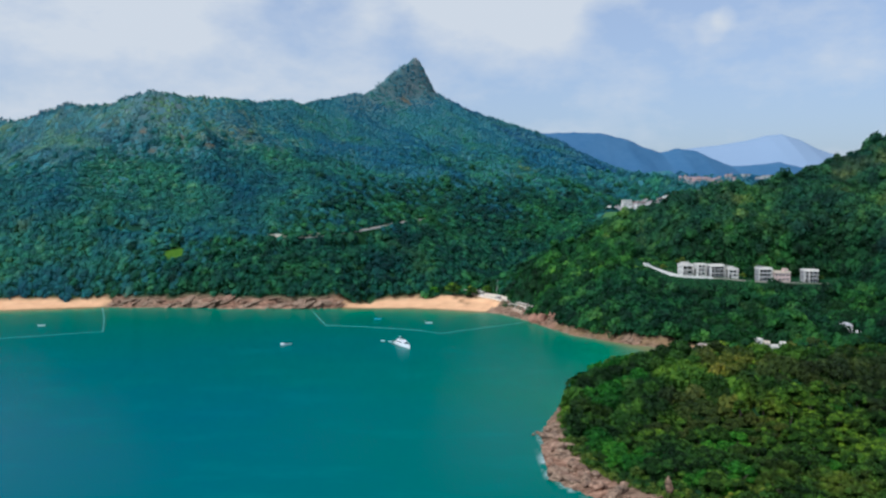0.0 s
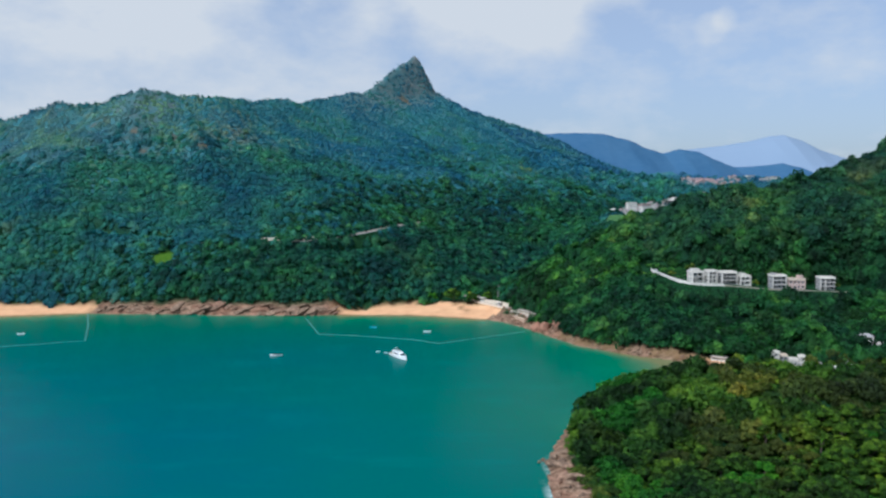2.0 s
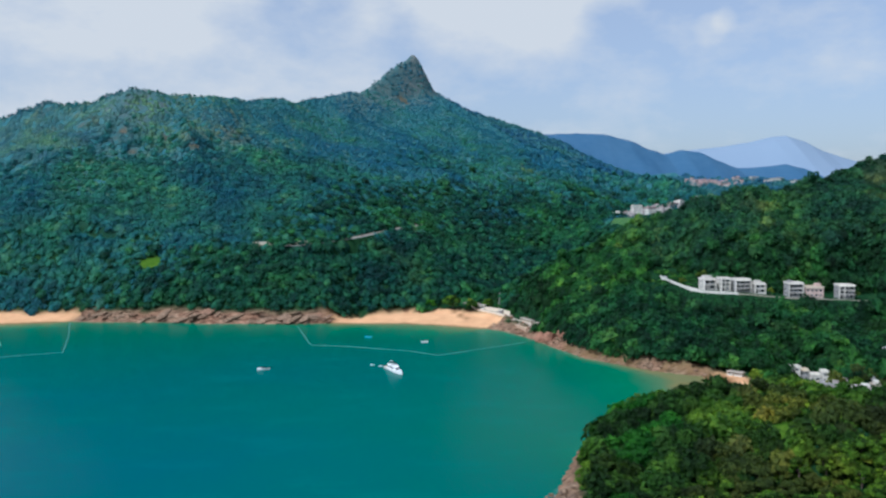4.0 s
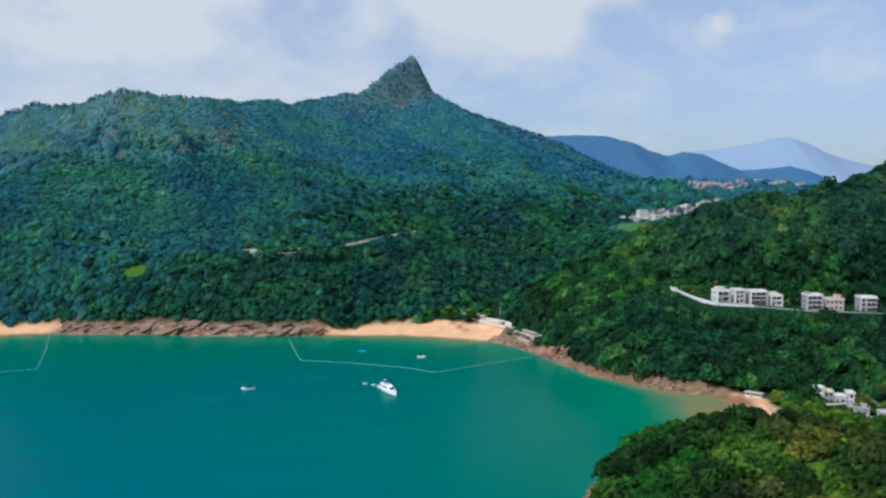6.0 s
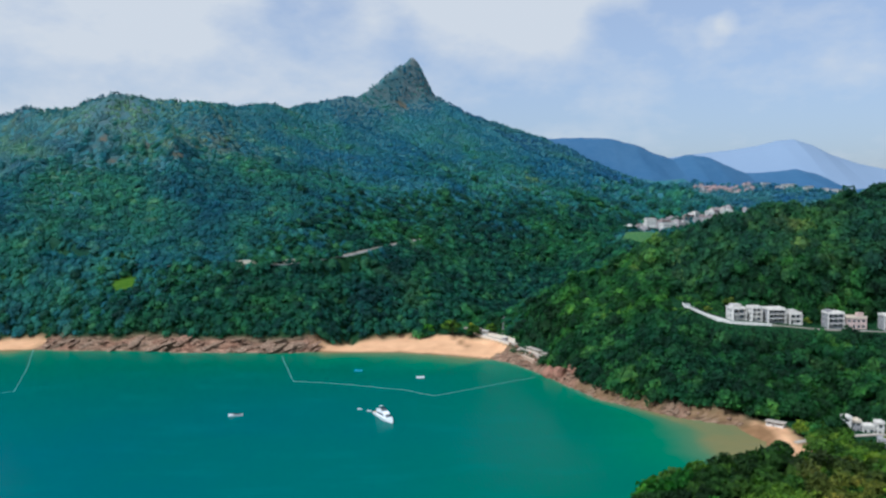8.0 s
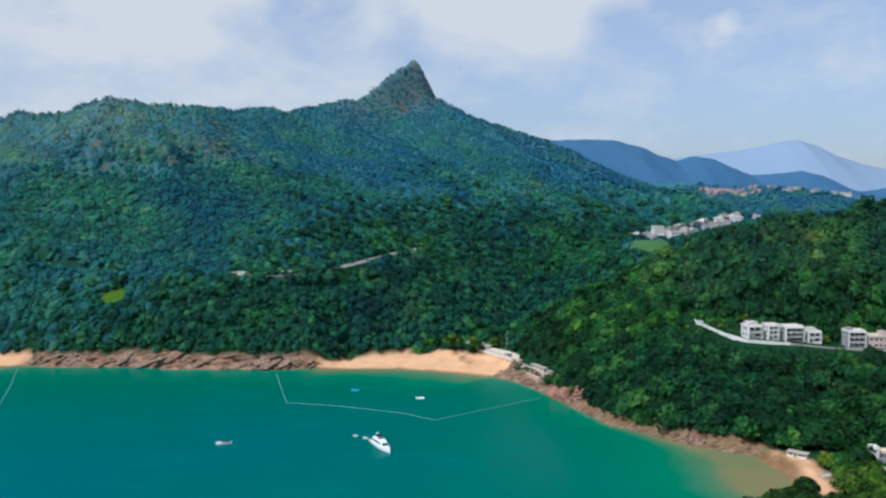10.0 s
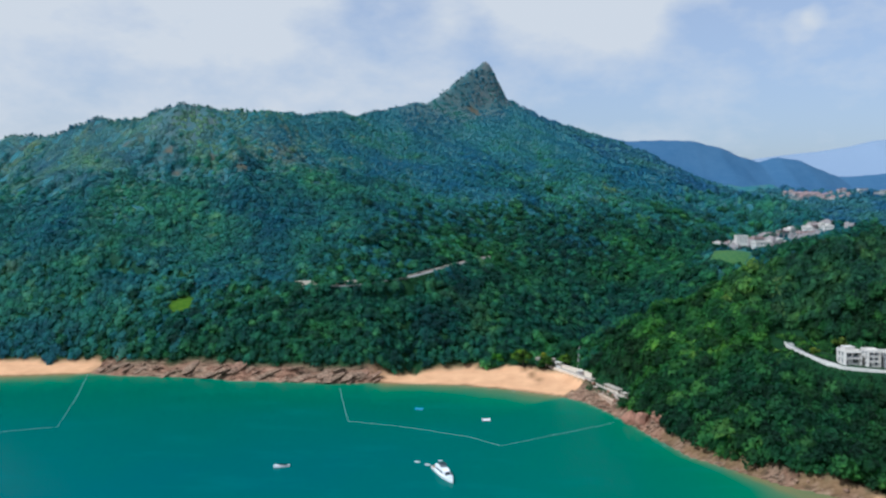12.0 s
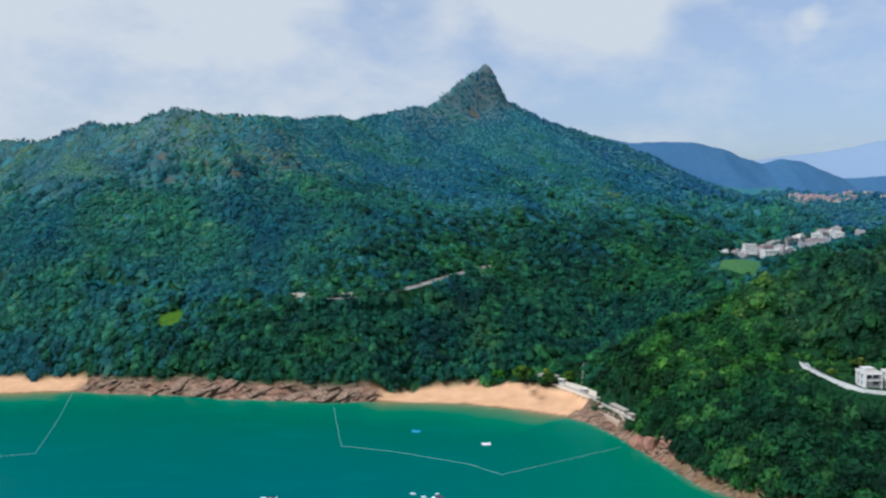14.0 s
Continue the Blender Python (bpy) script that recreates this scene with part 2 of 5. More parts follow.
# how wide the open strand or rock is, by place along the coast
EDGE_AT = [4, 5, 5.2, 6, 7, 8, 9.5, 11, 11.8, 12.5, 13.5, 15, 15.3, 17, 19, 21, 23, 24, 25.5, 26.1, 26.6, 28, 30, 31, 32, 34, 36, 38]
EDGE = [27, 21, 15, 14, 10, 18, 12, 8, 20, 26, 44, 42, 16, 11, 7, 4.5, 6, 11, 13, 11, 5, 4, 4, 6, 9, 13, 14, 13]
# ridge lines: (x, y, height), with the fall near the crest, how far it reaches, and the fall beyond
RIDGES = [
    ([(-1500, 1500, 150), (-900, 1290, 190), (-655, 1200, 210), (-519, 1140, 226), (-442, 1095, 227), (-370, 1045, 232), (-288, 1085, 229)], 1.0, 90, 0.42),
    ([(-322, 1065, 226), (-282, 988, 176), (-262, 940, 150)], 0.5, 60, 0.42),
    ([(-370, 1045, 232), (-288, 1085, 229), (-212, 1180, 231), (-155, 1260, 252),
      (-110, 1325, 266), (-60, 1390, 285), (-5, 1400, 276), (81, 1354, 224), (150, 1270, 172), (215, 1240, 152), (275, 1225, 139), (320, 1190, 129), (350, 1130, 117), (374, 1090, 106)], 0.8, 80, 0.42),
    ([(-112, 1325, 268), (-81, 1360, 301), (-61, 1385, 322), (-40, 1405, 340), (-33, 1407, 338)], 2.1, 40, 0.5),
    ([(374, 1090, 106), (238, 915, 82), (300, 820, 90), (330, 720, 110)], 0.3, 40, 0.4),
    ([(62, 700, 20), (100, 682, 47), (156, 682, 74), (204, 670, 89), (252, 672, 102), (319, 685, 115), (391, 710, 138), (600, 760, 190), (1200, 900, 240)], 0.5, 40, 0.5),
    ([(58, 335, 12), (80, 361, 14), (100, 368, 17), (114, 369, 19.5), (130, 364, 17.5), (146, 352, 20), (158, 347, 22.5), (172, 347, 17.5), (205, 346, 18.5), (300, 380, 26), (450, 420, 70), (900, 500, 150)], 0.3, 30, 0.4),
    ([(-160, 1790, 300), (-60, 1800, 338), (-6, 1800, 332), (95, 1800, 272), (140, 1805, 240), (175, 1810, 213), (220, 1815, 182), (270, 1820, 155), (420, 1850, 120)], 0.6, 60, 0.4),
    ([(430, 2080, 172), (600, 1985, 157), (720, 1960, 151), (830, 1955, 142), (950, 1950, 127), (1200, 1950, 115), (1500, 2000, 110)], 0.3, 60, 0.25),
]


def nearest(X, Y, line):
    """Distance to a polyline and how far along it, in vertices."""
    best, along = np.full(X.shape, 1e9), np.zeros(X.shape)
    for i in range(len(line) - 1):
        (ax, ay), (bx, by) = line[i][:2], line[i + 1][:2]
        ux, uy = bx - ax, by - ay
        s = np.clip(((X - ax) * ux + (Y - ay) * uy) / (ux * ux + uy * uy), 0, 1)
        d = np.hypot(X - ax - s * ux, Y - ay - s * uy)
        near = d < best
        best, along = np.where(near, d, best), np.where(near, i + s, along)
    return best, along


def inside(X, Y, loop):
    odd = np.zeros(X.shape, bool)
    for (ax, ay), (bx, by) in zip(loop, loop[1:] + loop[:1]):
        if ay != by:
            odd ^= ((ay > Y) != (by > Y)) & (X < (bx - ax) * (Y - ay) / (by - ay) + ax)
    return odd


def hash_grid(ix, iy, seed):
    h = np.sin(ix * 127.1 + iy * 311.7 + seed * 74.7) * 43758.5453
    return h - np.floor(h)


def value_noise(X, Y, size, seed):
    x, y = X / size, Y / size
    ix, iy = np.floor(x), np.floor(y)
    fx, fy = x - ix, y - iy
    fx, fy = fx * fx * (3 - 2 * fx), fy * fy * (3 - 2 * fy)
    a, b = hash_grid(ix, iy, seed), hash_grid(ix + 1, iy, seed)
    c, d = hash_grid(ix, iy + 1, seed), hash_grid(ix + 1, iy + 1, seed)
    return (a + (b - a) * fx) * (1 - fy) + (c + (d - c) * fx) * fy - 0.5


def fractal(X, Y, size, seed, octaves=4):
    return sum(value_noise(X, Y, size / 2**k, seed + k) / 2**k for k in range(octaves))


def coast_distance(X, Y):
    """Metres inland (positive) or out to sea (negative), with a ragged edge."""
    d, along = nearest(X, Y, COAST)
    land = inside(X, Y, COAST + [(5000, 6000), (-5000, 6000)])
    return np.where(land, d, -d), along


def smooth(a, b, x):
    t = np.clip((x - a) / (b - a), 0, 1)
    return t * t * (3 - 2 * t)


def beach_amount(X, Y, along):
    """1 on the stretches of coast that are sand: the west beach, the middle beach and the cove."""
    return np.maximum.reduce([1 - smooth(4.9, 5.2, along), smooth(11.0, 11.6, along) * (1 - smooth(15.0, 15.4, along)), smooth(22.9, 23.6, along) * (1 - smooth(26.1, 26.5, along))])


def open_width(along):
    return np.interp(along, EDGE_AT, EDGE)


def terrain(X, Y):
    D, along = coast_distance(X, Y)
    sandy = beach_amount(X, Y, along)
    inland = np.maximum(D, 0)
    tops = []
    for line, s1, reach, s2 in RIDGES:
        for p, q in zip(line, line[1:]):
            d, at = nearest(X, Y, [p, q])
            h = p[2] + (q[2] - p[2]) * at
            t = inland / (inland + d + 1e-6)
            f = t - 0.5 * t * t * (1 - t) + 0.35 * t * (1 - t) ** 4
            tops.append(np.minimum(h * f, h - s2 * d - (s1 - s2) * np.minimum(d, reach)))
    k = 3.0
    m = np.maximum.reduce(tops)
    z = m + k * np.log(sum(np.exp(np.clip((q - m) / k, -30, 0)) for q in tops))
    z = np.maximum(z, 1.5 + 0.012 * inland)
    lumps = fractal(X, Y, 90, 5) * 16 + fractal(X, Y, 26, 11, 3) * 4
    z = z + lumps * smooth(10, 160, inland) * smooth(0, 200, np.abs(Y - 100)) * (1 - 0.7 * smooth(1250, 1330, Y) * (1 - smooth(1500, 1600, Y)))
    # shore: a flat strand where it is sandy, a rock apron elsewhere
    wide = open_width(along)
    strand = np.where(inland < wide, inland * 0.1, wide * 0.1 + (inland - wide) * 0.8)
    wide = np.maximum(wide - 3, 3)
    west = smooth(4.9, 5.3, along) * (1 - smooth(11.2, 11.6, along))
    top = 2.2 + 0.17 * wide + west * 1.5
    t = np.clip(inland / wide, 0, 1)
    even = 1 - 0.6 * smooth(18.5, 19.5, along) * (1 - smooth(23, 24, along))
    strata = even * np.abs(np.sin((X * 0.82 + Y * 0.57) / 3.3 + fractal(X, Y, 30, 31, 2) * 5)) * (1.3 + 1.4 * west)
    apron = top * t**0.7 + (strata - 0.8) * smooth(0.5, 5, inland) * (1 - smooth(0.8, 1.2, inland / wide)) + fractal(X, Y, 11, 21, 4) * 5.5 * even * smooth(0, 4, inland) * (1 - smooth(0.8, 1.3, inland / wide)) + np.maximum(inland - wide, 0) * 1.05
    low = strand * sandy + apron * (1 - sandy)
    z = np.minimum(z, low)
    z = np.where(D < 0, np.maximum(D * 0.12, -8) - 0.05, np.maximum(z, 0.02))
    return z, D, along, sandy


def terrace(X, Y, z, line, width, soft):
    """Level ground along a line of (x, y, z)."""
    d, at = nearest(X, Y, line)
    h = np.interp(at, np.arange(len(line)), [p[2] for p in line])
    w = 1 - smooth(width, width + soft, d)
    return z * (1 - w) + h * w


HOUSE_ROW = [(166, 632, 47.5), (166, 612, 42.5), (180, 597, 37.5), (205, 590, 36.5), (238, 588, 33.5), (292, 585, 32)]
COVE_FLAT = [(168, 484, 2.2), (196, 484, 2), (212, 474, 2), (228, 458, 2.2), (240, 480, 3.5), (262, 506, 5)]
COVE_YARD = [(193, 458, 2.2), (199, 444, 2.4), (202, 431, 2.6)]
BEACH_TOP = [(8, 726, 7), (28, 729, 7.6), (43, 716, 7.4), (53, 698, 7), (61, 684, 5.8), (70, 664, 5.2), (80, 640, 4.8)]
ROADS = [[(-330, 800, 60), (-260, 782, 57), (-205, 772, 55), (-160, 772, 55), (-113, 769, 58), (-74, 787, 63), (-45, 851, 67.5), (-29, 885, 70), (-12, 922, 71), (30, 965, 75)]]
GULLY = [(-66, 700), (-63, 722), (-66, 742)]
COVE_SLOPE = [(178, 532, 10), (215, 526, 12), (255, 527, 9), (300, 515, 13)]
VILLAGE = [(212, 908, 80), (262, 934, 85), (345, 1005, 98)]


def land_height(X, Y):
    X, Y = np.asarray(X, float), np.asarray(Y, float)
    z, D, along, sandy = terrain(X, Y)
    below = smooth(140, 165, X) * (1 - smooth(300, 340, X)) * smooth(490, 520, Y) * (1 - smooth(588, 596, Y))
    z = z + below * np.minimum(0, 7 + 0.42 * (Y - 528) - z)
    g, at = nearest(X, Y, GULLY)
    z = z - 9 * (1 - smooth(1.5, 9, g)) * smooth(0, 14, D)
    z = np.where(D > 0, np.maximum(z, 0.3), z)
    z = terrace(X, Y, z, BEACH_TOP, 5, 7)
    for road in ROADS:
        z = terrace(X, Y, z, road, 3.5, 7)
    z = terrace(X, Y, z, HOUSE_ROW, 8, 20)
    z = terrace(X, Y, z, COVE_SLOPE, 7, 18)
    z = terrace(X, Y, z, COVE_FLAT, 10, 14)
    z = terrace(X, Y, z, COVE_YARD, 8, 12)
    z = terrace(X, Y, z, VILLAGE, 22, 30)
    return z, D, along, sandy


def spaced(*stretches):
    """Grid lines over stretches of (start, end, step)."""
    out = []
    for a, b, step in stretches:
        n = max(1, round((b - a) / step))
        out += [a + (b - a) * i / n for i in range(n)]
    return np.array(out + [stretches[-1][1]])


def sheet(name, xs, ys, z, material, attributes):
    nx, ny = len(xs), len(ys)
    X, Y = np.meshgrid(xs, ys)
    co = np.stack([X, Y, z], -1).reshape(-1, 3)
    i = (np.arange(ny - 1)[:, None] * nx + np.arange(nx - 1)[None]).ravel()
    quads = np.stack([i, i + 1, i + nx + 1, i + nx], 1)
    return mesh_object(name, co, quads, material, attributes)


def mesh_object(name, co, faces, material, attributes=(), smooth_faces=True):
    """An object from arrays; faces: one row a face."""
    me = bpy.data.meshes.new(name)
    n, k = faces.shape
    me.vertices.add(len(co))
    me.vertices.foreach_set("co", np.asarray(co, np.float32).ravel())
    me.loops.add(n * k)
    me.loops.foreach_set("vertex_index", faces.astype(np.int32).ravel())
    me.polygons.add(n)
    me.polygons.foreach_set("loop_start", np.arange(0, n * k, k, dtype=np.int32))
    me.polygons.foreach_set("use_smooth", np.full(n, smooth_faces))
    me.update(calc_edges=True)
    for key, values in dict(attributes).items():
        me.attributes.new(key, "FLOAT", "POINT").data.foreach_set("value", np.asarray(values, np.float32).ravel())
    me.materials.append(material)
    return new(name, me)


gx = spaced((-5000, -1500, 350), (-1500, -700, 60), (-700, -440, 14), (-440, 30, 4.5), (30, 130, 2.5), (130, 430, 4.5), (430, 800, 16), (800, 1600, 70), (1600, 5000, 340))
gy = spaced((-2500, 0, 250), (0, 170, 20), (170, 230, 4.0), (230, 340, 2.5), (340, 660, 4.0), (660, 720, 2.5), (720, 820, 4.0), (820, 1290, 6.0), (1290, 1440, 4.0), (1440, 1900, 14), (1900, 2600, 50), (2600, 6000, 340))
GX, GY = np.meshgrid(gx, gy)
gz, gD, gA, gS = land_height(GX, GY)
inland = np.maximum(gD, 0)
ragged = fractal(GX, GY, 22, 40, 3)
bare = 1 - smooth(-2, 3, inland + ragged * 9 * np.minimum(1, open_width(gA) / 16) - open_width(gA))
sand_w, rock_w = gS * bare, (1 - gS) * bare
gravel = 0.5 * smooth(18.6, 19.6, gA) * (1 - smooth(22.8, 23.4, gA)) * smooth(-0.25, 0.15, fractal(GX, GY, 14, 33, 3) + 0.1)
sand_w, rock_w = sand_w + gravel * rock_w, rock_w * (1 - gravel)
sand_w = np.where(gD < 0, gS, sand_w)
rock_w = np.where(gD < 0, 1 - gS, rock_w)
# the haze-tinted heath comes in with height
hazy_heath_w = smooth(60, 120, gz + fractal(GX, GY, 120, 60) * 60) * smooth(700, 760, GY)
crag_w = np.maximum(smooth(262, 285, gz + ragged * 30) * smooth(-58, -44, GX + ragged * 16), 0.7 * smooth(318, 334, gz + ragged * 20)) * smooth(1300, 1340, GY) * (1 - smooth(1480, 1500, GY))
LAWNS = [(198, 882, 19), (-247, 752, 11), (120, 333, 5.0), (127, 334, 5.5), (133, 334, 4.5)]
SCARS = [(-338, 960, 8), (-366, 979, 6), (-362, 990, 6), (-412, 1004, 6), (-313, 994, 5), (-271, 968, 5), (-52, 1352, 7)]
lawn_w = np.maximum.reduce([(0.75 if y > 800 else 1.0) * (1 - smooth(r * 0.75, r, np.hypot((GX - x), (GY - y) * 0.8) + ragged * 5)) for x, y, r in LAWNS])
brown_w = 0.75 * np.maximum(1 - smooth(18, 60, np.hypot(GX + 372, (GY - 1045) * 0.8) + ragged * 40), 1 - smooth(14, 48, nearest(GX, GY, [(-150, 1270), (-95, 1335), (-45, 1385)])[0] + ragged * 40))
scar_w = np.maximum.reduce([1 - smooth(r * 0.5, r, np.hypot((GX - x) * 0.7, GY - y) + ragged * 7) for x, y, r in SCARS])
sand_w = np.maximum(sand_w, (1 - smooth(1.2, 3.0, nearest(GX, GY, GULLY)[0])) * (1 - smooth(712, 722, GY)))
sand_w = sand_w * (1 - smooth(0, 2, ((GX - 38) * 20 + (GY - 711.5) * 11) / 22.8) * smooth(24, 32, GX) * (1 - smooth(80, 100, GX)))
soaked = np.interp(gA, [12, 18, 19, 22.8, 23.5, 26, 27], [2.0, 2.0, 9.0, 7.0, 6.0, 5.0, 3.0])
wet_w = 1 - smooth(0.3, 1.0, (inland + ragged * 3) / soaked)
stain = 1 - smooth(0.8, 2.6, nearest(GX, GY, [(17, 719), (22, 708), (24, 698), (23.5, 688)])[0] + ragged * 3.0)
wet_w = np.maximum(wet_w, 0.9 * stain)
ground = sheet("ground", gx, gy, gz, GROUND, {"wet": wet_w, "sand": sand_w, "rock": rock_w, "hazy_heath": hazy_heath_w, "crag": crag_w, "lawn": lawn_w, "scar": scar_w, "brown": brown_w})
tagged(ground, "steep green hills above a rocky shore with sandy beaches", "ground", kind="structure")

wx = spaced((-5000, -700, 430), (-700, 20, 8), (20, 160, 3), (160, 300, 10), (300, 5000, 470))
wy = spaced((-2500, 100, 200), (100, 230, 6), (230, 520, 3), (520, 720, 5), (720, 800, 20))
WX, WY = np.meshgrid(wx, wy)
wD, wA = coast_distance(WX, WY)
wS = beach_amount(WX, WY, wA) * (1 - smooth(20, 22, wA))
off = np.maximum(-wD, 0)
cove = np.exp(-((WX - 128) ** 2 + (WY - 458) ** 2) / 52**2)
sandy_cove = np.exp(-((WX - 150) ** 2 / 34**2 + (WY - 466) ** 2 / 44**2))
muddy = np.exp(-((WX - 40) ** 2 + (WY - 365) ** 2) / 45**2)
foam = 0.6 * (1 - smooth(0.4, 2.2, off)) * smooth(30.4, 31.0, wA) * (1 - smooth(36, 37, wA)) + 0.14 * (1 - smooth(0.5, 3, off)) * (1 - smooth(20, 21, wA))
shoal = 0.15 * muddy + 0.74 * np.exp(-off / 190) * (0.52 + 0.48 * smooth(310, 480, WY)) + 0.26 * np.exp(-off / (7 + 30 * wS)) * (0.55 + 0.45 * wS) + 0.23 * cove + 0.2 * sandy_cove + 0.16 * np.exp(-off / 9) * smooth(19, 21, wA) * (1 - smooth(26, 27, wA))
water = sheet("water", wx, wy, 0 * WX, WATER, {"shoal": np.clip(shoal, 0, 1), "foam": foam})
tagged(water, "calm turquoise sea water turning sandy in the shallows", "water", kind="structure")


# ---- woods ----
rng = np.random.default_rng(7)


def ico(level):
    bm = bmesh.new()
    bmesh.ops.create_icosphere(bm, subdivisions=level + 1, radius=1)
    co = np.array([v.co[:] for v in bm.verts])
    tri = np.array([[v.index for v in f.verts] for f in bm.faces])
    bm.free()
    return co, tri


def clump_shapes(level, n, rough):
    """Lumpy crowns of unit radius with a flat-ish underside."""
    co, tri = ico(level)
    out = []
    for k in range(n):
        c = co.copy()
        lobes = rng.normal(size=(7, 3))
        lobes /= np.linalg.norm(lobes, axis=1, keepdims=True)
        lobes[:, 2] = np.abs(lobes[:, 2])
        r = 0.74 + 0.34 * np.max(np.clip(c @ lobes.T, 0, 1) ** 5, axis=1) + rng.uniform(-rough, rough, len(c))
        c = c * r[:, None]
        c[:, 2] = np.where(c[:, 2] < 0, c[:, 2] * 0.5, c[:, 2])
        out.append(c)
    return out, tri


def scatter(xmin, xmax, ymin, ymax, step):
    """Points on a jittered grid."""
    xs, ys = np.arange(xmin, xmax, step), np.arange(ymin, ymax, step * 0.9)
    X, Y = np.meshgrid(xs, ys)
    X = X + (np.arange(len(ys)) % 2)[:, None] * step / 2
    X, Y = X + rng.uniform(-0.42, 0.42, X.shape) * step, Y + rng.uniform(-0.42, 0.42, X.shape) * step
    return X.ravel(), Y.ravel()


def tuft_cards(X, Y, Z, radius, tall, per, low=0.16, high=0.34, loose=0.75):
    """Leafy sprays all over the crowns, turned outwards and ruffled."""
    n = len(X) * per
    i = np.repeat(np.arange(len(X)), per)
    a, up = rng.uniform(0, 2 * np.pi, n), rng.uniform(-0.12, 1.0, n)
    flat = np.sqrt(np.clip(1 - up * up, 0, 1))
    out = np.stack([np.cos(a) * flat, np.sin(a) * flat, up], -1)
    reach = rng.uniform(0.8, 1.1, n)[:, None]
    c = np.stack([X[i], Y[i], Z[i]], -1) + out * reach * np.stack([radius[i], radius[i], tall[i]], -1)
    normal = out + rng.normal(size=(n, 3)) * loose
    normal /= np.linalg.norm(normal, axis=1, keepdims=True)
    u = np.cross(normal, rng.normal(size=(n, 3)))
    u /= np.linalg.norm(u, axis=1, keepdims=True)
    v = np.cross(normal, u)
    size = (radius[i] * rng.uniform(low, high, n))[:, None]
    co = np.stack([c - u * size - v * size * 0.5, c + u * size - v * size * 0.5, c + v * size], 1).reshape(-1, 3)
    return co, np.arange(n * 3).reshape(-1, 3)


def woods(name, X, Y, radius, material, label, level=0, rough=0.16, squat=0.85, lift=0.35, per=44, core=0.86, loose=0.75, emerge=0.0, hug=0.85):
    """One object of many crowns standing on the land."""
    shapes, tri = clump_shapes(level, 12, rough)
    z = land_height(X, Y)[0]
    sx, sy = [np.clip((land_height(X + dx, Y + dy)[0] - z) / 2.5, -1.2, 1.2) * hug for dx, dy in ((2.5, 0), (0, 2.5))]
    n, nv = len(X), len(shapes[0])
    base = np.stack(shapes)[rng.integers(0, len(shapes), n)] * core
    a = rng.uniform(0, 2 * np.pi, n)
    tall = radius * squat * rng.uniform(0.7, 1.4, n)
    c, s = np.cos(a)[:, None], np.sin(a)[:, None]
    long = radius * rng.uniform(0.85, 1.3, n)
    bx, by = base[:, :, 0] * long[:, None], base[:, :, 1] * radius[:, None]
    x, y = bx * c - by * s + X[:, None], bx * s + by * c + Y[:, None]
    zc = z + tall * lift + radius * emerge * rng.uniform(0, 1, n) ** 2
    zz = base[:, :, 2] * tall[:, None] + zc[:, None] + sx[:, None] * (x - X[:, None]) + sy[:, None] * (y - Y[:, None])
    co = np.stack([x, y, zz], -1).reshape(-1, 3)
    faces = (tri[None] + (np.arange(n) * nv)[:, None, None]).reshape(-1, 3)
    if per:
        tco, ttri = tuft_cards(X, Y, zc, radius, tall, per, loose=loose)
        own = np.repeat(np.arange(n), per * 3)
        tco[:, 2] += sx[own] * (tco[:, 0] - X[own]) + sy[own] * (tco[:, 1] - Y[own])
        faces = np.concatenate([faces, ttri + len(co)])
        co = np.concatenate([co, tco])
    tone = np.clip(rng.beta(1.5, 1.7, n) + fractal(X, Y, 38, 90, 3) * 0.35, 0, 1)
    ob = mesh_object(name, co, faces, material, {"tone": np.concatenate([np.repeat(tone, nv), np.repeat(tone, per * 3)])})
    return tagged(ob, label, "trees", kind="stuff")


HILL_STEPS = [(51, 700), (52, 709), (54, 722), (57, 742)]
SEA_FRONT = [(52, 688), (60, 670), (68, 648), (74, 630)]
KEEP_CLEAR = [(COVE_YARD, 8.0), ([(163, 456), (158, 438), (153, 422)], 4.5), (HOUSE_ROW, 11.0), ([(160, 623), (155, 611), (156, 597), (164, 586), (178, 578), (192, 575)], 9.0), ([(180, 578), (200, 575), (226, 573), (258, 572.5), (284, 571)], 5.5), (COVE_FLAT[:4], 8.5), (COVE_FLAT[3:5], 4.0), ([(257, 506), (268, 500)], 6.0), ([(255, 494), (266, 488)], 5.0), (VILLAGE, 15), ([(228, 898), (262, 952), (330, 1022)], 10), ([(196, 872), (205, 868)], 9), (BEACH_TOP, 7.5)] + [(ROADS[0][5:9], 5.0), ([(x, y - 4) for x, y, _ in ROADS[0][5:9]], 4.0), (ROADS[0][3:5], 2.4), ([(-162, 769), (-148, 769)], 2.4), ([(-137, 768), (-106, 767)], 1.6), ([(192, 468), (214, 462)], 6), (GULLY[:2], 3.5), (HILL_STEPS, 1.7), (SEA_FRONT, 5.5)]


def wooded(X, Y):
    """Where trees may stand."""
    z, D, along, sandy = land_height(X, Y)
    edge = fractal(X, Y, 22, 40, 3)
    ok = D + edge * 9 * np.minimum(1, open_width(along) / 16) > open_width(along) + np.where((along > 15.5) & (along < 23), -2.0, 1.0)
    for line, w in KEEP_CLEAR:
        ok &= nearest(X, Y, line)[0] > w
    for x, y, r in LAWNS + SCARS:
        ok &= np.hypot(X - x, (Y - y) * 0.8) > r * 0.9
    return ok, z


def seen_side(X, Y):
    """The slopes that look down on the bay, not those behind the main crest."""
    crest = np.interp(X, [-700, -520, -370, -212, -110, -40, 81, 150, 247, 340, 420], [1260, 1170, 1075, 1215, 1355, 1430, 1410, 1350, 1300, 1260, 1240])
    return Y < crest


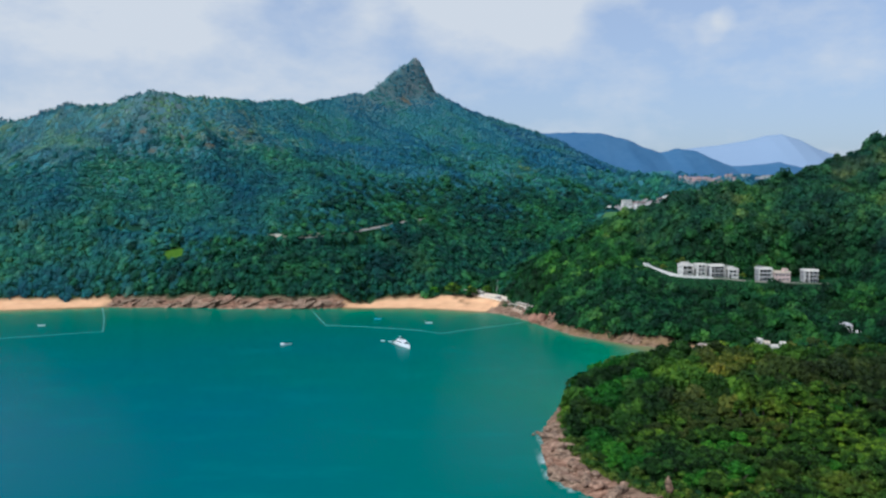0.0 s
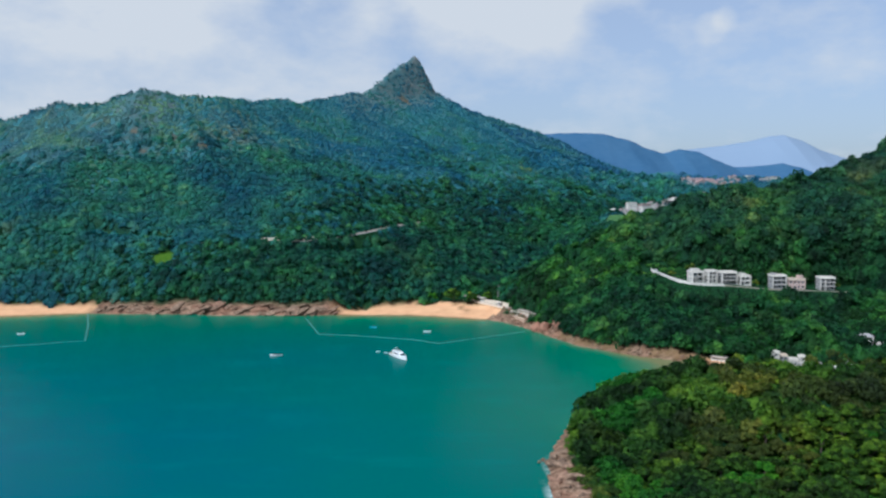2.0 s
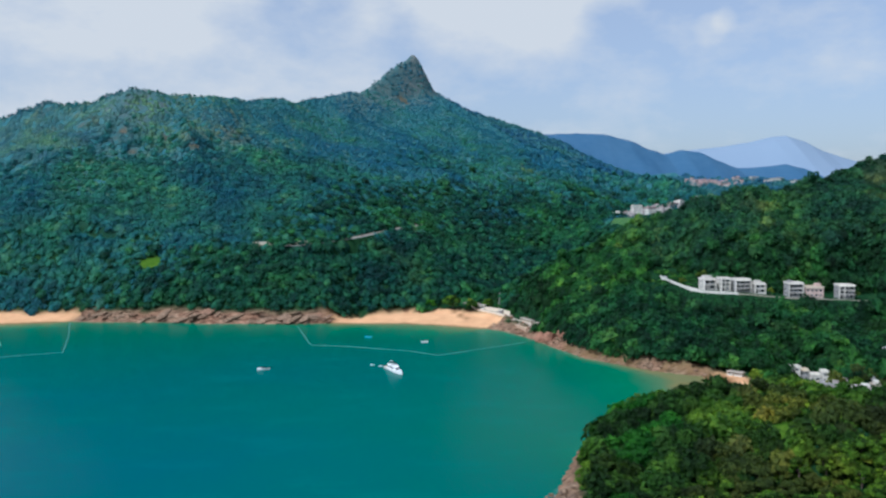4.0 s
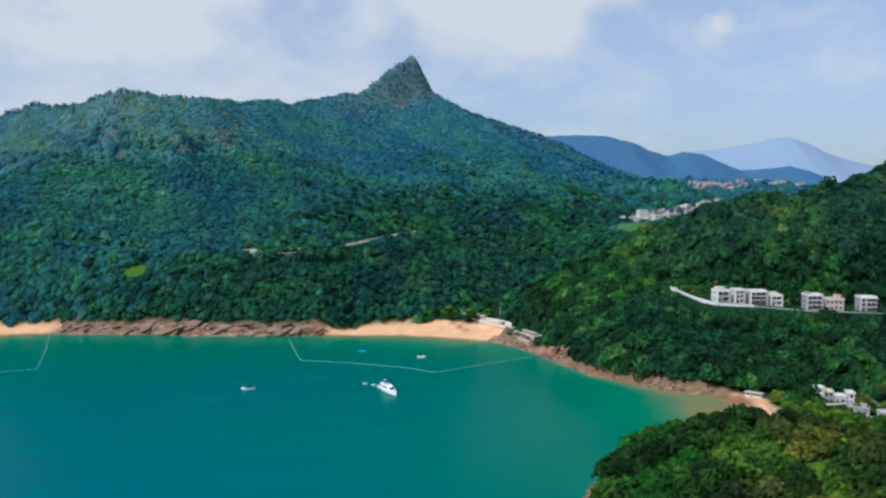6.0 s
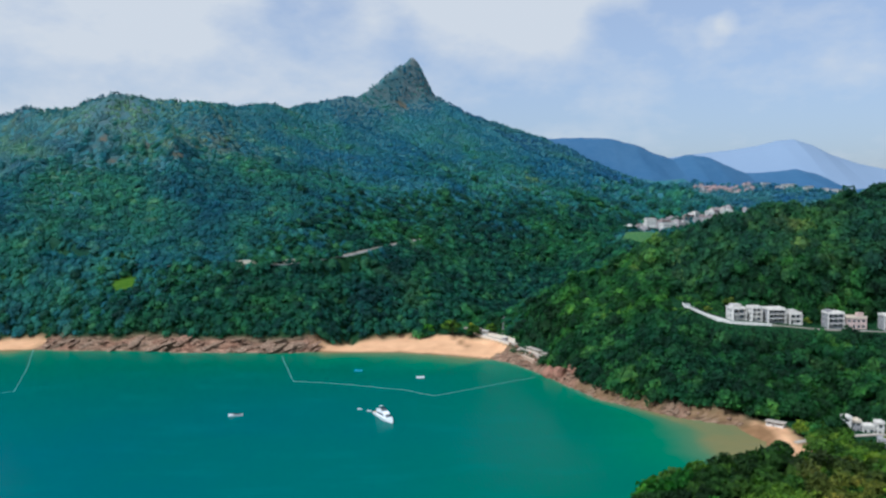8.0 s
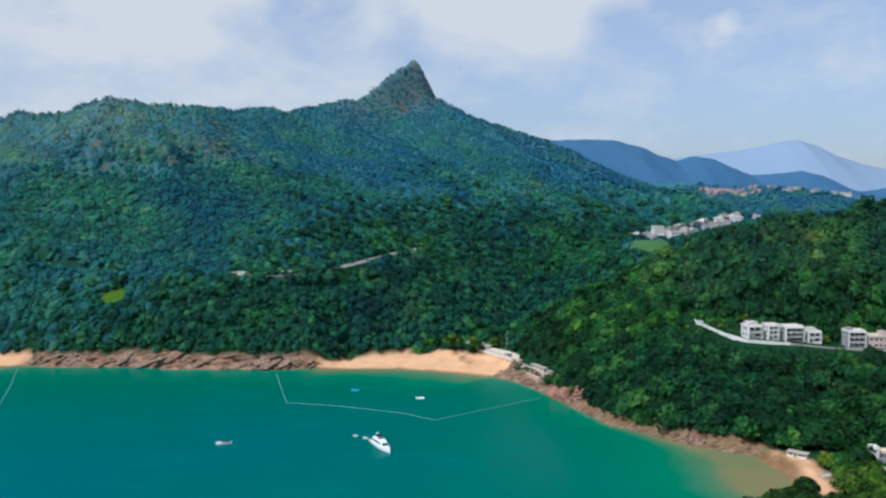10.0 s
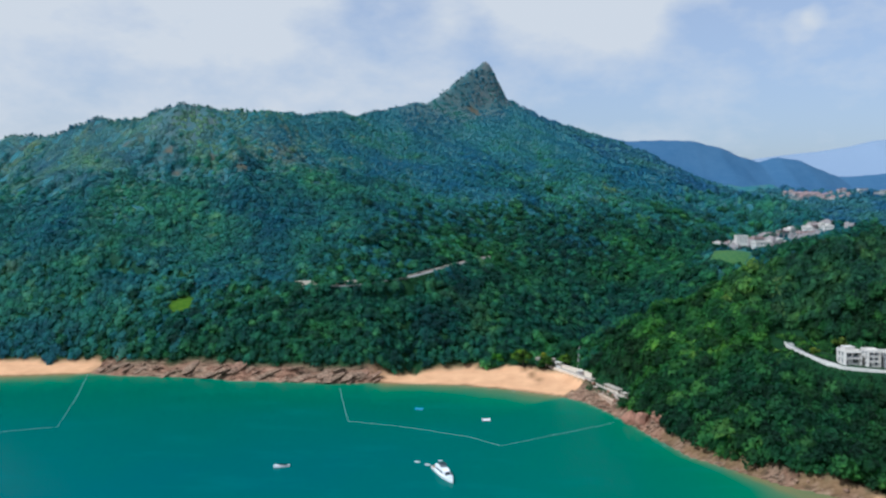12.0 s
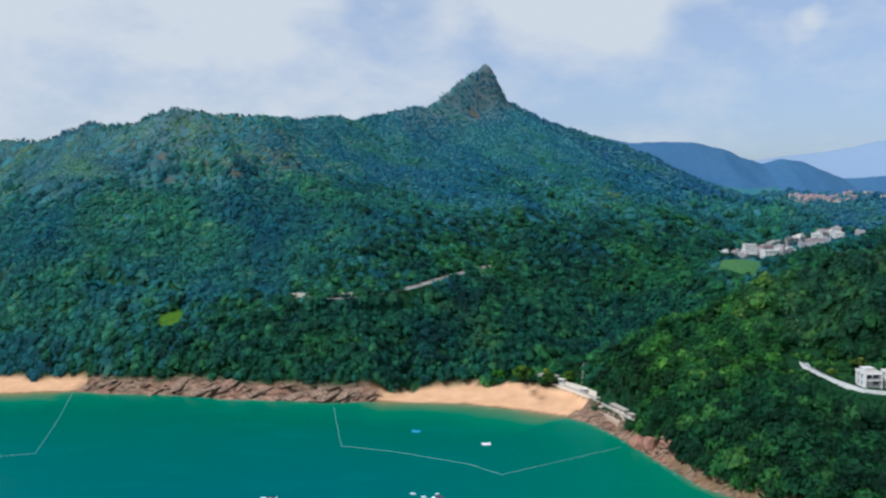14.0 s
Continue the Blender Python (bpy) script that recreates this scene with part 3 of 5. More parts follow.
def crown_sizes(n, least, most):
    """Many middling crowns and a few broad ones."""
    return least + (most - least) * rng.beta(1.6, 2.6, n)


# main hill: woods below, scrub and heath above
X, Y = scatter(-690, 420, 690, 1270, 4.8)
ok, z = wooded(X, Y)
near_right = (X > 62) & (Y < 705 + (X - 62) * 0.15)
ok &= ~near_right & seen_side(X, Y) & (np.abs(X) < 0.66 * Y + 60)
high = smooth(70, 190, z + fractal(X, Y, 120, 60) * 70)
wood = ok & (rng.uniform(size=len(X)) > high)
# the bluer, hazed leaves take over with height and towards the west
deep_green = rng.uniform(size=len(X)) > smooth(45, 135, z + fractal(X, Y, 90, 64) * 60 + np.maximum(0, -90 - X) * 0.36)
for part_of, leaves, where in ((wood & deep_green, LEAF_LOW, "dense green subtropical woodland covering the lower hill slopes"), (wood & ~deep_green, LEAF_HILL_HAZE, "dense woodland on the middle hill slopes with blue haze in its colour")):
    upper = leaves is LEAF_HILL_HAZE
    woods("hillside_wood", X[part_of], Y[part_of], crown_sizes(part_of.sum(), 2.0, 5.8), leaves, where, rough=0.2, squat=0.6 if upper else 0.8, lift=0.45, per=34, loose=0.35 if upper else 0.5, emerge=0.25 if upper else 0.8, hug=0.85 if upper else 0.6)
X, Y = scatter(-690, 420, 760, 1425, 4.5)
ok, z = wooded(X, Y)
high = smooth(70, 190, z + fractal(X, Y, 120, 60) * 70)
browned = np.minimum(np.hypot(X + 372, (Y - 1045) * 0.8) / 50, nearest(X, Y, [(-150, 1270), (-95, 1335), (-45, 1385)])[0] / 42)
thin = rng.uniform(size=len(X)) > 0.3 * (1 - smooth(0.2, 1.1, browned))
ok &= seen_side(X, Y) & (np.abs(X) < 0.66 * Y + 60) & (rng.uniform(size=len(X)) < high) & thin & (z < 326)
# westwards the scrub is paler, part dry growth and part painted haze
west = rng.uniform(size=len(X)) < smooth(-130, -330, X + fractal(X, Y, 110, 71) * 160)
for part_of, leaves, where in ((ok & ~west, LEAF_SCRUB_HAZE, "low scrub thinning towards the bare hilltops, tinted with blue haze"), (ok & west, LEAF_DRY_HAZE, "low dry scrub and grass on the western slopes, haze painted in")):
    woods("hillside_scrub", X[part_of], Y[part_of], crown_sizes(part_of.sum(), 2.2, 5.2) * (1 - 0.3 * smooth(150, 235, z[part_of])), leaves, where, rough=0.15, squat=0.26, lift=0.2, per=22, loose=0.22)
t = rng.uniform(0, 1, 120) ** 0.7
X, Y = np.interp(t, [0, 0.45, 0.75, 1], [-655, -519, -442, -385]) + rng.normal(0, 4, 120), np.interp(t, [0, 0.45, 0.75, 1], [1200, 1140, 1095, 1055]) + rng.normal(0, 5, 120)
woods("ridge_trees", X, Y, rng.uniform(0.9, 2.1, 120), LEAF_SCRUB_HAZE, "dark wind-bent pines standing along the skyline", squat=1.4, lift=0.5, per=40)
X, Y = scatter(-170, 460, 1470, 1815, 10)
woods("far_scrub", X, Y, crown_sizes(len(X), 2.5, 6.0), LEAF_VALLEY_HAZE, "scrub on the ridge behind the peak", squat=0.7, per=18)
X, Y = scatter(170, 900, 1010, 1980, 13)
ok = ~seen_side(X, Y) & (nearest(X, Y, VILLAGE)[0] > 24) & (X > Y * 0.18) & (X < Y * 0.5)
woods("valley_wood", X[ok], Y[ok], crown_sizes(ok.sum(), 5.0, 10.0), LEAF_VALLEY_HAZE, "woodland in the valley beyond the village", squat=0.6, per=18)

# the hill above the cove
X, Y = scatter(62, 420, 470, 740, 4.3)
ok, z = wooded(X, Y)
ok &= (Y < 725 + (X - 62) * 0.12)
upper = rng.uniform(size=len(X)) < smooth(48, 80, z + fractal(X, Y, 60, 66) * 30)
for part_of, leaves, where in ((ok & ~upper, LEAF_WOOD, "thick green woodland on the hill behind the cove"), (ok & upper, LEAF_UPPER, "paler woodland along the crest above the villas")):
    woods("cove_wood", X[part_of], Y[part_of], crown_sizes(part_of.sum(), 2.2, 6.4), leaves, where, rough=0.2, squat=0.85, lift=0.45, per=60, emerge=0.9, hug=0.55)

# more trees where the slope is too steep for an even spacing, and brush round the villas
X, Y = scatter(48, 420, 480, 780, 3.4)
ok, z = wooded(X, Y)
rise = np.hypot(land_height(X + 2, Y)[0] - z, land_height(X, Y + 2)[0] - z) / 2
ok &= rng.uniform(size=len(X)) < np.clip((rise - 0.55) * 0.9, 0, 0.85)
woods("steep_wood", X[ok], Y[ok], crown_sizes(ok.sum(), 1.8, 4.0), LEAF_WOOD, "trees clinging to the steep banks above the cove", rough=0.2, squat=0.8, lift=0.4, per=50, emerge=0.6, hug=0.6)
X, Y = scatter(46, 310, 556, 730, 2.6)
ok, z = wooded(X, Y)
front = nearest(X, Y, [(162, 629), (159.5, 613), (161, 600), (167, 592.5), (178, 583), (200, 578), (226, 576), (258, 575.5), (284, 574)])[0]
low_side = Y < np.interp(X, [158, 167, 178, 200, 226, 258, 284], [604, 592, 583, 578, 576, 575.5, 574])
verge = (front > 1.3) & (front < 6.5) & low_side
woods("verge_brush", X[verge], Y[verge], crown_sizes(verge.sum(), 0.6, 1.1), LEAF_WOOD, "trimmed green brush below the terrace wall", rough=0.2, squat=0.7, per=26)
ok = (low_side & (front < 11) & (front > 5.5) & (nearest(X, Y, HOUSE_ROW)[0] > 9)) | ((nearest(X, Y, HOUSE_ROW)[0] > 8.5) & (nearest(X, Y, HOUSE_ROW)[0] < 20) & (Y > 596) & (front > 9)) | ((X > 48) & (X < 90) & (Y > 640) & (nearest(X, Y, BEACH_TOP)[0] > 7.5) & (nearest(X, Y, BEACH_TOP)[0] < 14) & ok)
woods("bank_brush", X[ok], Y[ok], crown_sizes(ok.sum(), 0.9, 1.9), LEAF_WOOD, "low green brush on the banks below the villas", rough=0.2, squat=0.8, per=26)

# brush beside the access road
X, Y = scatter(158, 184, 594, 632, 1.9)
road_side = nearest(X, Y, [(159, 617), (158.5, 611), (161, 601), (167, 594), (178, 584.5)])[0]
ok = (road_side > 5.2) & (road_side < 13) & (X - 159 > (600 - Y) * 0.9) & ~((X > 178) & (Y < 602))
woods("roadside_brush", X[ok], Y[ok], crown_sizes(ok.sum(), 0.8, 2.0), LEAF_WOOD, "green brush beside the access road", rough=0.2, squat=0.9, per=26)

# brush close behind the promenade and the sea wall
X, Y = scatter(46, 100, 618, 735, 1.9)
behind = nearest(X, Y, BEACH_TOP)[0]
ok = (behind > 4.8) & (behind < 10) & (X > np.interp(-Y, [-735, -716, -698, -684, -664, -640, -600], [38, 43, 53, 61, 70, 80, 92]))
woods("promenade_brush", X[ok], Y[ok], crown_sizes(ok.sum(), 0.9, 2.2), LEAF_WOOD, "green brush hanging over the promenade", rough=0.2, squat=0.9, lift=0.4, per=26)

# trees on the steep bank below the hillside road
X, Y = scatter(-215, -80, 745, 790, 2.8)
road_y = np.interp(X, [-260, -205, -160, -113, -74], [782, 772, 772, 769, 787])
ok = wooded(X, Y)[0] & (Y < road_y - 6.5) & (Y > road_y - 17)
woods("road_bank_wood", X[ok], Y[ok], crown_sizes(ok.sum(), 1.6, 3.4), LEAF_LOW, "young trees on the bank below the hillside road", rough=0.2, squat=0.75, lift=0.45, per=40)


# ---- single trees ----
def part(name, bm, material, parent, label=""):
    """One mesh object from a bmesh under a thing or part."""
    me = bpy.data.meshes.new(name)
    bm.to_mesh(me)
    bm.free()
    me.materials.append(material)
    ob = new(name, me)
    ob.parent = parent
    if label:
        tagged(ob, label)
    return ob


def thing(name, label, category, m=None, group=""):
    ob = new(name)
    if m is not None:
        ob.matrix_basis = m
    return tagged(ob, label, category, group)


def share(name, source, parent, m):
    """Another piece on the mesh of source."""
    ob = new(name, source.data)
    ob.parent, ob.matrix_basis = parent, m
    return ob


def limb(bm, a, b, r0, r1, sides=6):
    """A tapered round limb from a to b."""
    a, b = Vector(a), Vector(b)
    q = (b - a).to_track_quat("Z", "Y").to_matrix()
    rings = []
    for p, r in ((a, r0), (b, r1)):
        rings.append([bm.verts.new(p + q @ Vector((math.cos(2 * math.pi * k / sides) * r, math.sin(2 * math.pi * k / sides) * r, 0))) for k in range(sides)])
    for k in range(sides):
        bm.faces.new((rings[0][k], rings[0][(k + 1) % sides], rings[1][(k + 1) % sides], rings[1][k]))
    bm.faces.new(rings[1])
    bm.faces.new(list(reversed(rings[0])))


def crown_mesh(name, radius, height, base, material, clumps, cards):
    """Leaf clumps and sprays round a dome, with gaps between them."""
    shapes, tri = clump_shapes(0, 6, 0.2)
    cos, tris, n = [], [], 0
    for k in range(clumps):
        a, u = rng.uniform(0, 2 * np.pi), rng.uniform(0.0, 1.0) ** 0.8
        out = math.sqrt(max(0.0, 1 - u * u)) * rng.uniform(0.45, 0.95) * radius
        r = radius * rng.uniform(0.26, 0.46)
        c = shapes[k % 6] * [r, r, r * rng.uniform(0.6, 0.9)] + [math.cos(a) * out, math.sin(a) * out, base + u * height * 0.82]
        cos.append(c)
        tris.append(tri + n)
        n += len(c)
    centres = np.array([c.mean(0) for c in cos])
    sizes = np.array([np.ptp(c[:, 0]) / 2 for c in cos])
    co, ct = tuft_cards(centres[:, 0], centres[:, 1], centres[:, 2], sizes * 1.08, sizes * 0.85, cards // clumps, 0.22, 0.42)
    tone = np.clip(rng.beta(2.0, 2.0, clumps), 0, 1)
    return mesh_object(name, np.concatenate(cos + [co]), np.concatenate(tris + [ct + n]), material, {"tone": np.concatenate([np.repeat(tone, len(shapes[0])), np.repeat(tone, cards // clumps * 3)])})


def tree(label, radius, height, trunk, material, clumps=20, cards=700):
    top = thing("tree", label, "tree", group="headland trees")
    bm = bmesh.new()
    limb(bm, (0, 0, -1.0), (0.1, 0, trunk), 0.28, 0.2, 7)
    for k in range(5):
        a = k * 1.257 + rng.uniform(-0.3, 0.3)
        limb(bm, (0.1, 0, trunk - 0.3), (math.cos(a) * radius * 0.6, math.sin(a) * radius * 0.6, trunk + height * rng.uniform(0.3, 0.6)), 0.14, 0.05, 5)
    part("trunk", bm, BARK, top)
    crown = crown_mesh("crown", radius, height, trunk * 0.75, material, clumps, cards)
    crown.parent = top
    return top


KINDS = [tree("broad-leaved tree with a dense dark green crown", 4.4, 4.4, 2.4, LEAF_NEAR, 24, 840),
         tree("broad-leaved tree with a dense dark green crown", 3.6, 4.8, 2.6, LEAF_NEAR),
         tree("round bright green tree on the headland slope", 3.8, 3.6, 1.8, LEAF_BRIGHT),
         tree("round bright green tree on the headland slope", 2.8, 2.8, 1.4, LEAF_BRIGHT, 16, 480),
         tree("olive-green tree with a thin yellowing crown", 3.2, 3.6, 2.0, LEAF_OLIVE, 16, 480),
         tree("tall dark evergreen tree with a narrow crown", 2.8, 5.6, 2.6, LEAF_NEAR, 20, 700),
         tree("brown-green tree with a dull spreading crown", 4.0, 4.2, 2.2, LEAF_BROWN, 20, 700)]


def stand(ob, x, y, size=1.0, turn=0.0, sink=0.0):
    """The pose of a tree on the land."""
    return Matrix.Translation((x, y, float(land_height(np.array([x]), np.array([y]))[0][0]) - sink)) @ Matrix.Rotation(turn, 4, "Z") @ Matrix.Scale(size, 4)


# stands of fresher green on the headland: x, y, reach
BRIGHT_STANDS = [(105, 282, 9), (84, 345, 9), (66, 270, 12), (90, 251, 11), (69, 331, 12), (54, 237, 9), (53, 291, 9), (78, 370, 10)]
X, Y = scatter(46, 182, 232, 424, 6.2)
ok, z = wooded(X, Y)
order = np.argsort(Y[ok] - 0.15 * X[ok])
X, Y, used = X[ok][order], Y[ok][order], 0
edge = open_width(coast_distance(X, Y)[1])
inward = coast_distance(X, Y)[0] - edge
patchy = np.max([r - np.hypot(X - a, Y - b) for a, b, r in BRIGHT_STANDS], axis=0) + fractal(X, Y, 12, 81, 2) * 9
dull = fractal(X, Y, 30, 77, 2) + 0.3 * smooth(95, 150, X) - 0.1
first = [True] * len(KINDS)
for x, y, g, p, b, c in zip(X, Y, inward, patchy, dull, coast_distance(X, Y)[1]):
    if used < 300 and x + 0.2 * (y - 250) > 44:
        u = rng.uniform()
        k = 4 if (g < 7 and c > 30.6 and u < 0.55) or u > 0.95 else (2 if p > 0.0 and u < 0.85 else 6 if b > 0.25 and u < 0.6 else (3 if u < 0.16 else (0 if u < 0.55 else (1 if u < 0.8 else 5))))
        m = stand(KINDS[k], x, y, rng.uniform(0.7, 1.2) * (0.62 if g < 5 and c > 30.6 else 1.0), rng.uniform(0, 6.28), 0.3)
        if first[k]:
            KINDS[k].matrix_basis, first[k] = m, False
        else:
            copy_thing(KINDS[k], m)
        used += 1
X2, Y2 = scatter(44, 340, 185, 478, 5.6)
ok2, z2 = wooded(X2, Y2)
taken = (X2 > 44) & (X2 < 184) & (Y2 > 232) & (Y2 < 424)
far = ok2 & ~taken
Xs, Ys = np.concatenate([X[used:], X2[far]]), np.concatenate([Y[used:], Y2[far]])
fresh = np.max([r - np.hypot(Xs - a, Ys - b) for a, b, r in BRIGHT_STANDS], axis=0) + fractal(Xs, Ys, 12, 81, 2) * 9 > 0
worn = ~fresh & (fractal(Xs, Ys, 26, 79, 2) + 0.3 * smooth(95, 150, Xs) > 0.36)
for part_of, leaves, where in ((~fresh & ~worn, LEAF_NEAR, "dense dark green trees further along the headland"), (fresh, LEAF_BRIGHT, "fresh green trees in stands on the headland"), (worn, LEAF_BROWN, "dull brown-green trees on the headland crest")):
    woods("headland_wood", Xs[part_of], Ys[part_of], crown_sizes(part_of.sum(), 2.4, 5.4), leaves, where, rough=0.2, per=90, emerge=0.5, hug=0.6)
# low brush between the headland's trees
X3, Y3 = scatter(44, 184, 232, 424, 2.9)
ok3, z3 = wooded(X3, Y3)
woods("headland_brush", X3[ok3], Y3[ok3], crown_sizes(ok3.sum(), 1.0, 2.6), LEAF_NEAR, "low green brush under the headland trees", rough=0.2, per=24)

# yellow-green brush where the headland's trees meet the rock
X4, Y4 = scatter(36, 150, 170, 400, 1.9)
d4, at4 = coast_distance(X4, Y4)
ok4 = (np.abs(d4 - open_width(at4) + fractal(X4, Y4, 22, 40, 3) * 7 - 0.6) < 3.0) & (at4 > 30.8) & (at4 < 37) & (d4 > 4) & (fractal(X4, Y4, 18, 55, 3) > -0.12)
woods("shore_brush", X4[ok4], Y4[ok4], crown_sizes(ok4.sum(), 0.7, 1.7), LEAF_GRASS, "yellow-green brush and grass along the top of the shore rocks", rough=0.2, squat=0.8, per=26)


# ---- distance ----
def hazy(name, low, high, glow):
    """Far hills with the blue of haze painted in and a faint glow added."""
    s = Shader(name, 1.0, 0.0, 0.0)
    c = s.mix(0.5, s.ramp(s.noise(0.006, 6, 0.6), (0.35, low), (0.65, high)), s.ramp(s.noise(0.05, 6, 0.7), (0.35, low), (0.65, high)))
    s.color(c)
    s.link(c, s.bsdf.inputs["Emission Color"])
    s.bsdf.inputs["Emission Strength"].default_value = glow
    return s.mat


def far_hills(name, crest, depth, foot, rough, material, seed):
    """A range of hills with a crest line of (x, y, height)."""
    xs = np.linspace(crest[0][0], crest[-1][0], 260)
    cy, ch = np.interp(xs, [p[0] for p in crest], [p[1] for p in crest]), np.interp(xs, [p[0] for p in crest], [p[2] for p in crest])
    vs = np.linspace(-1, 1, 33)
    X = np.repeat(xs[None], 33, 0)
    Y = cy[None] + vs[:, None] * depth
    fall = 1 - np.abs(vs)[:, None] ** 1.15
    Z = foot + (ch - foot)[None] * fall + fractal(X, Y, depth * 0.6, seed, 5) * rough * (0.25 + 0.75 * np.abs(vs))[:, None] + fractal(X, Y, 45, seed + 9, 3) * rough * 0.14
    nx = len(xs)
    i = (np.arange(32)[:, None] * nx + np.arange(nx - 1)[None]).ravel()
    ob = mesh_object(name, np.stack([X, Y, Z], -1).reshape(-1, 3), np.stack([i, i + 1, i + nx + 1, i + nx], 1), material)
    return tagged(ob, "blue hazy hills in the distance", "hills", kind="structure")


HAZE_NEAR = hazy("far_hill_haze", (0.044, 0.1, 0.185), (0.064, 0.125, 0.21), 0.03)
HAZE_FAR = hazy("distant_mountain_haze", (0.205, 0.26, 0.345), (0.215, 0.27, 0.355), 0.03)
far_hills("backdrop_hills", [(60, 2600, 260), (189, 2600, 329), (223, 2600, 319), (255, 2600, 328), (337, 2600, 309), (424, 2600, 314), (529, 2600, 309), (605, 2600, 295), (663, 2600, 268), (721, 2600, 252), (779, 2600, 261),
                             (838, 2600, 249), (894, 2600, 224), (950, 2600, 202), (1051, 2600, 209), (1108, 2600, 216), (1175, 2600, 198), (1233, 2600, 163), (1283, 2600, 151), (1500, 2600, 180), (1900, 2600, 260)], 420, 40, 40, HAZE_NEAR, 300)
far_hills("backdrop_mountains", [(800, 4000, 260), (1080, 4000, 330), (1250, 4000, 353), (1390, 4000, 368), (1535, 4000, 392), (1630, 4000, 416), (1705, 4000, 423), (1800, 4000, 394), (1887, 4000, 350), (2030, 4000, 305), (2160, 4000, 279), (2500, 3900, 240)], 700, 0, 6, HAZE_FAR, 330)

# ---- building kit ----
WHITE = plain("white_render", (0.68, 0.635, 0.565), 0.7, 0.14, 0.5)
CREAM = plain("cream_render", (0.68, 0.58, 0.45), 0.75, 0.16, 0.5)
PINK = plain("pink_render", (0.6, 0.44, 0.38), 0.75, 0.18, 0.5)
GREY = plain("grey_render", (0.36, 0.34, 0.33), 0.75, 0.2, 0.5)
CONCRETE = plain("concrete", (0.42, 0.36, 0.29), 0.85, 0.3, 0.35)
TERRACOTTA = plain("terracotta_roof", (0.5, 0.2, 0.12), 0.8, 0.3, 0.7)
# tiles and render dulled and paled to stand in for haze on far houses
HAZED_TILES = plain("hazed_tiles", (0.38, 0.25, 0.23), 0.85, 0.25, 0.3)
MUTED = plain("muted_render", (0.44, 0.39, 0.37), 0.8, 0.2, 0.4)
RED_ROCK = plain("red_rock", (0.33, 0.165, 0.105), 0.9, 0.45, 0.35)
PALE_ROCK = plain("pale_rock", (0.5, 0.4, 0.32), 0.9, 0.35, 0.5)
FADED_PINK = plain("pink_concrete", (0.5, 0.36, 0.25), 0.85, 0.25, 0.5)
# concrete in a darker grey than the rest
DARK_CONCRETE = plain("dark_concrete", (0.2, 0.195, 0.18), 0.9, 0.35, 0.5)
DARK_METAL = plain("dark_metal", (0.09, 0.09, 0.1), 0.45, 0.2, 1.5, 0.6)
STEEL = plain("pale_metal", (0.6, 0.61, 0.62), 0.35, 0.12, 1.5, 0.8)
ASPHALT = plain("asphalt", (0.3, 0.29, 0.27), 0.9, 0.25, 0.3)


def glass_material():
    s = Shader("window_glass", 0.06, 0.0, 0.5)
    s.bsdf.inputs["Base Color"].default_value = (0.25, 0.3, 0.34, 1)
    s.bsdf.inputs["Transmission Weight"].default_value = 0.75
    return s.mat


GLASS = glass_material()


def box(bm, x0, x1, y0, y1, z0, z1, m=None):
    vs = [bm.verts.new((x, y, z)) for z in (z0, z1) for y in (y0, y1) for x in (x0, x1)]
    for f in ((0, 2, 3, 1), (4, 5, 7, 6), (0, 1, 5, 4), (2, 6, 7, 3), (0, 4, 6, 2), (1, 3, 7, 5)):
        bm.faces.new([vs[i] for i in f])
    if m is not None:
        bmesh.ops.transform(bm, matrix=m, verts=vs)
    return vs


def panel(bm, m, w, h, holes, deep):
    """A wall face w by h in the plane y = 0 with openings (x0, x1, z0, z1) and their reveals."""
    xs = sorted({0.0, w, *(q for o in holes for q in o[:2])})
    zs = sorted({0.0, h, *(q for o in holes for q in o[2:])})

    def quad(*pts):
        bm.faces.new([bm.verts.new(m @ Vector(p)) for p in pts])

    for x0, x1 in zip(xs, xs[1:]):
        for z0, z1 in zip(zs, zs[1:]):
            cx, cz = (x0 + x1) / 2, (z0 + z1) / 2
            if not any(a < cx < b and c < cz < d for a, b, c, d in holes):
                quad((x0, 0, z0), (x1, 0, z0), (x1, 0, z1), (x0, 0, z1))
    for a, b, c, d in holes:
        quad((a, 0, c), (a, deep, c), (b, deep, c), (b, 0, c))
        quad((a, 0, d), (b, 0, d), (b, deep, d), (a, deep, d))
        quad((a, 0, c), (a, 0, d), (a, deep, d), (a, deep, c))
        quad((b, 0, c), (b, deep, c), (b, deep, d), (b, 0, d))


PANES = {}


def window(parent, m, w, h):
    """A framed window with one mullion, w by h, its lower left corner at m."""
    key = (round(w, 2), round(h, 2))
    if key not in PANES:
        fr, gl = bmesh.new(), bmesh.new()
        t = 0.09
        box(fr, 0, w, 0, 0.1, 0, t), box(fr, 0, w, 0, 0.1, h - t, h)
        box(fr, 0, t, 0, 0.1, t, h - t), box(fr, w - t, w, 0, 0.1, t, h - t)
        box(fr, w / 2 - t / 2, w / 2 + t / 2, 0, 0.1, t, h - t)
        box(gl, t, w - t, 0.04, 0.06, t, h - t)
        top = part("window", fr, STEEL, parent)
        pane = part("pane", gl, GLASS, top)
        PANES[key] = (top, pane)
        top.matrix_basis = m
        return
    top, pane = PANES[key]
    share("pane", pane, share("window", top, parent, m), Matrix())


def bays(w, n, ww):
    gap = (w - n * ww) / (n + 1)
    return [(gap + i * (ww + gap), gap + i * (ww + gap) + ww) for i in range(n)]


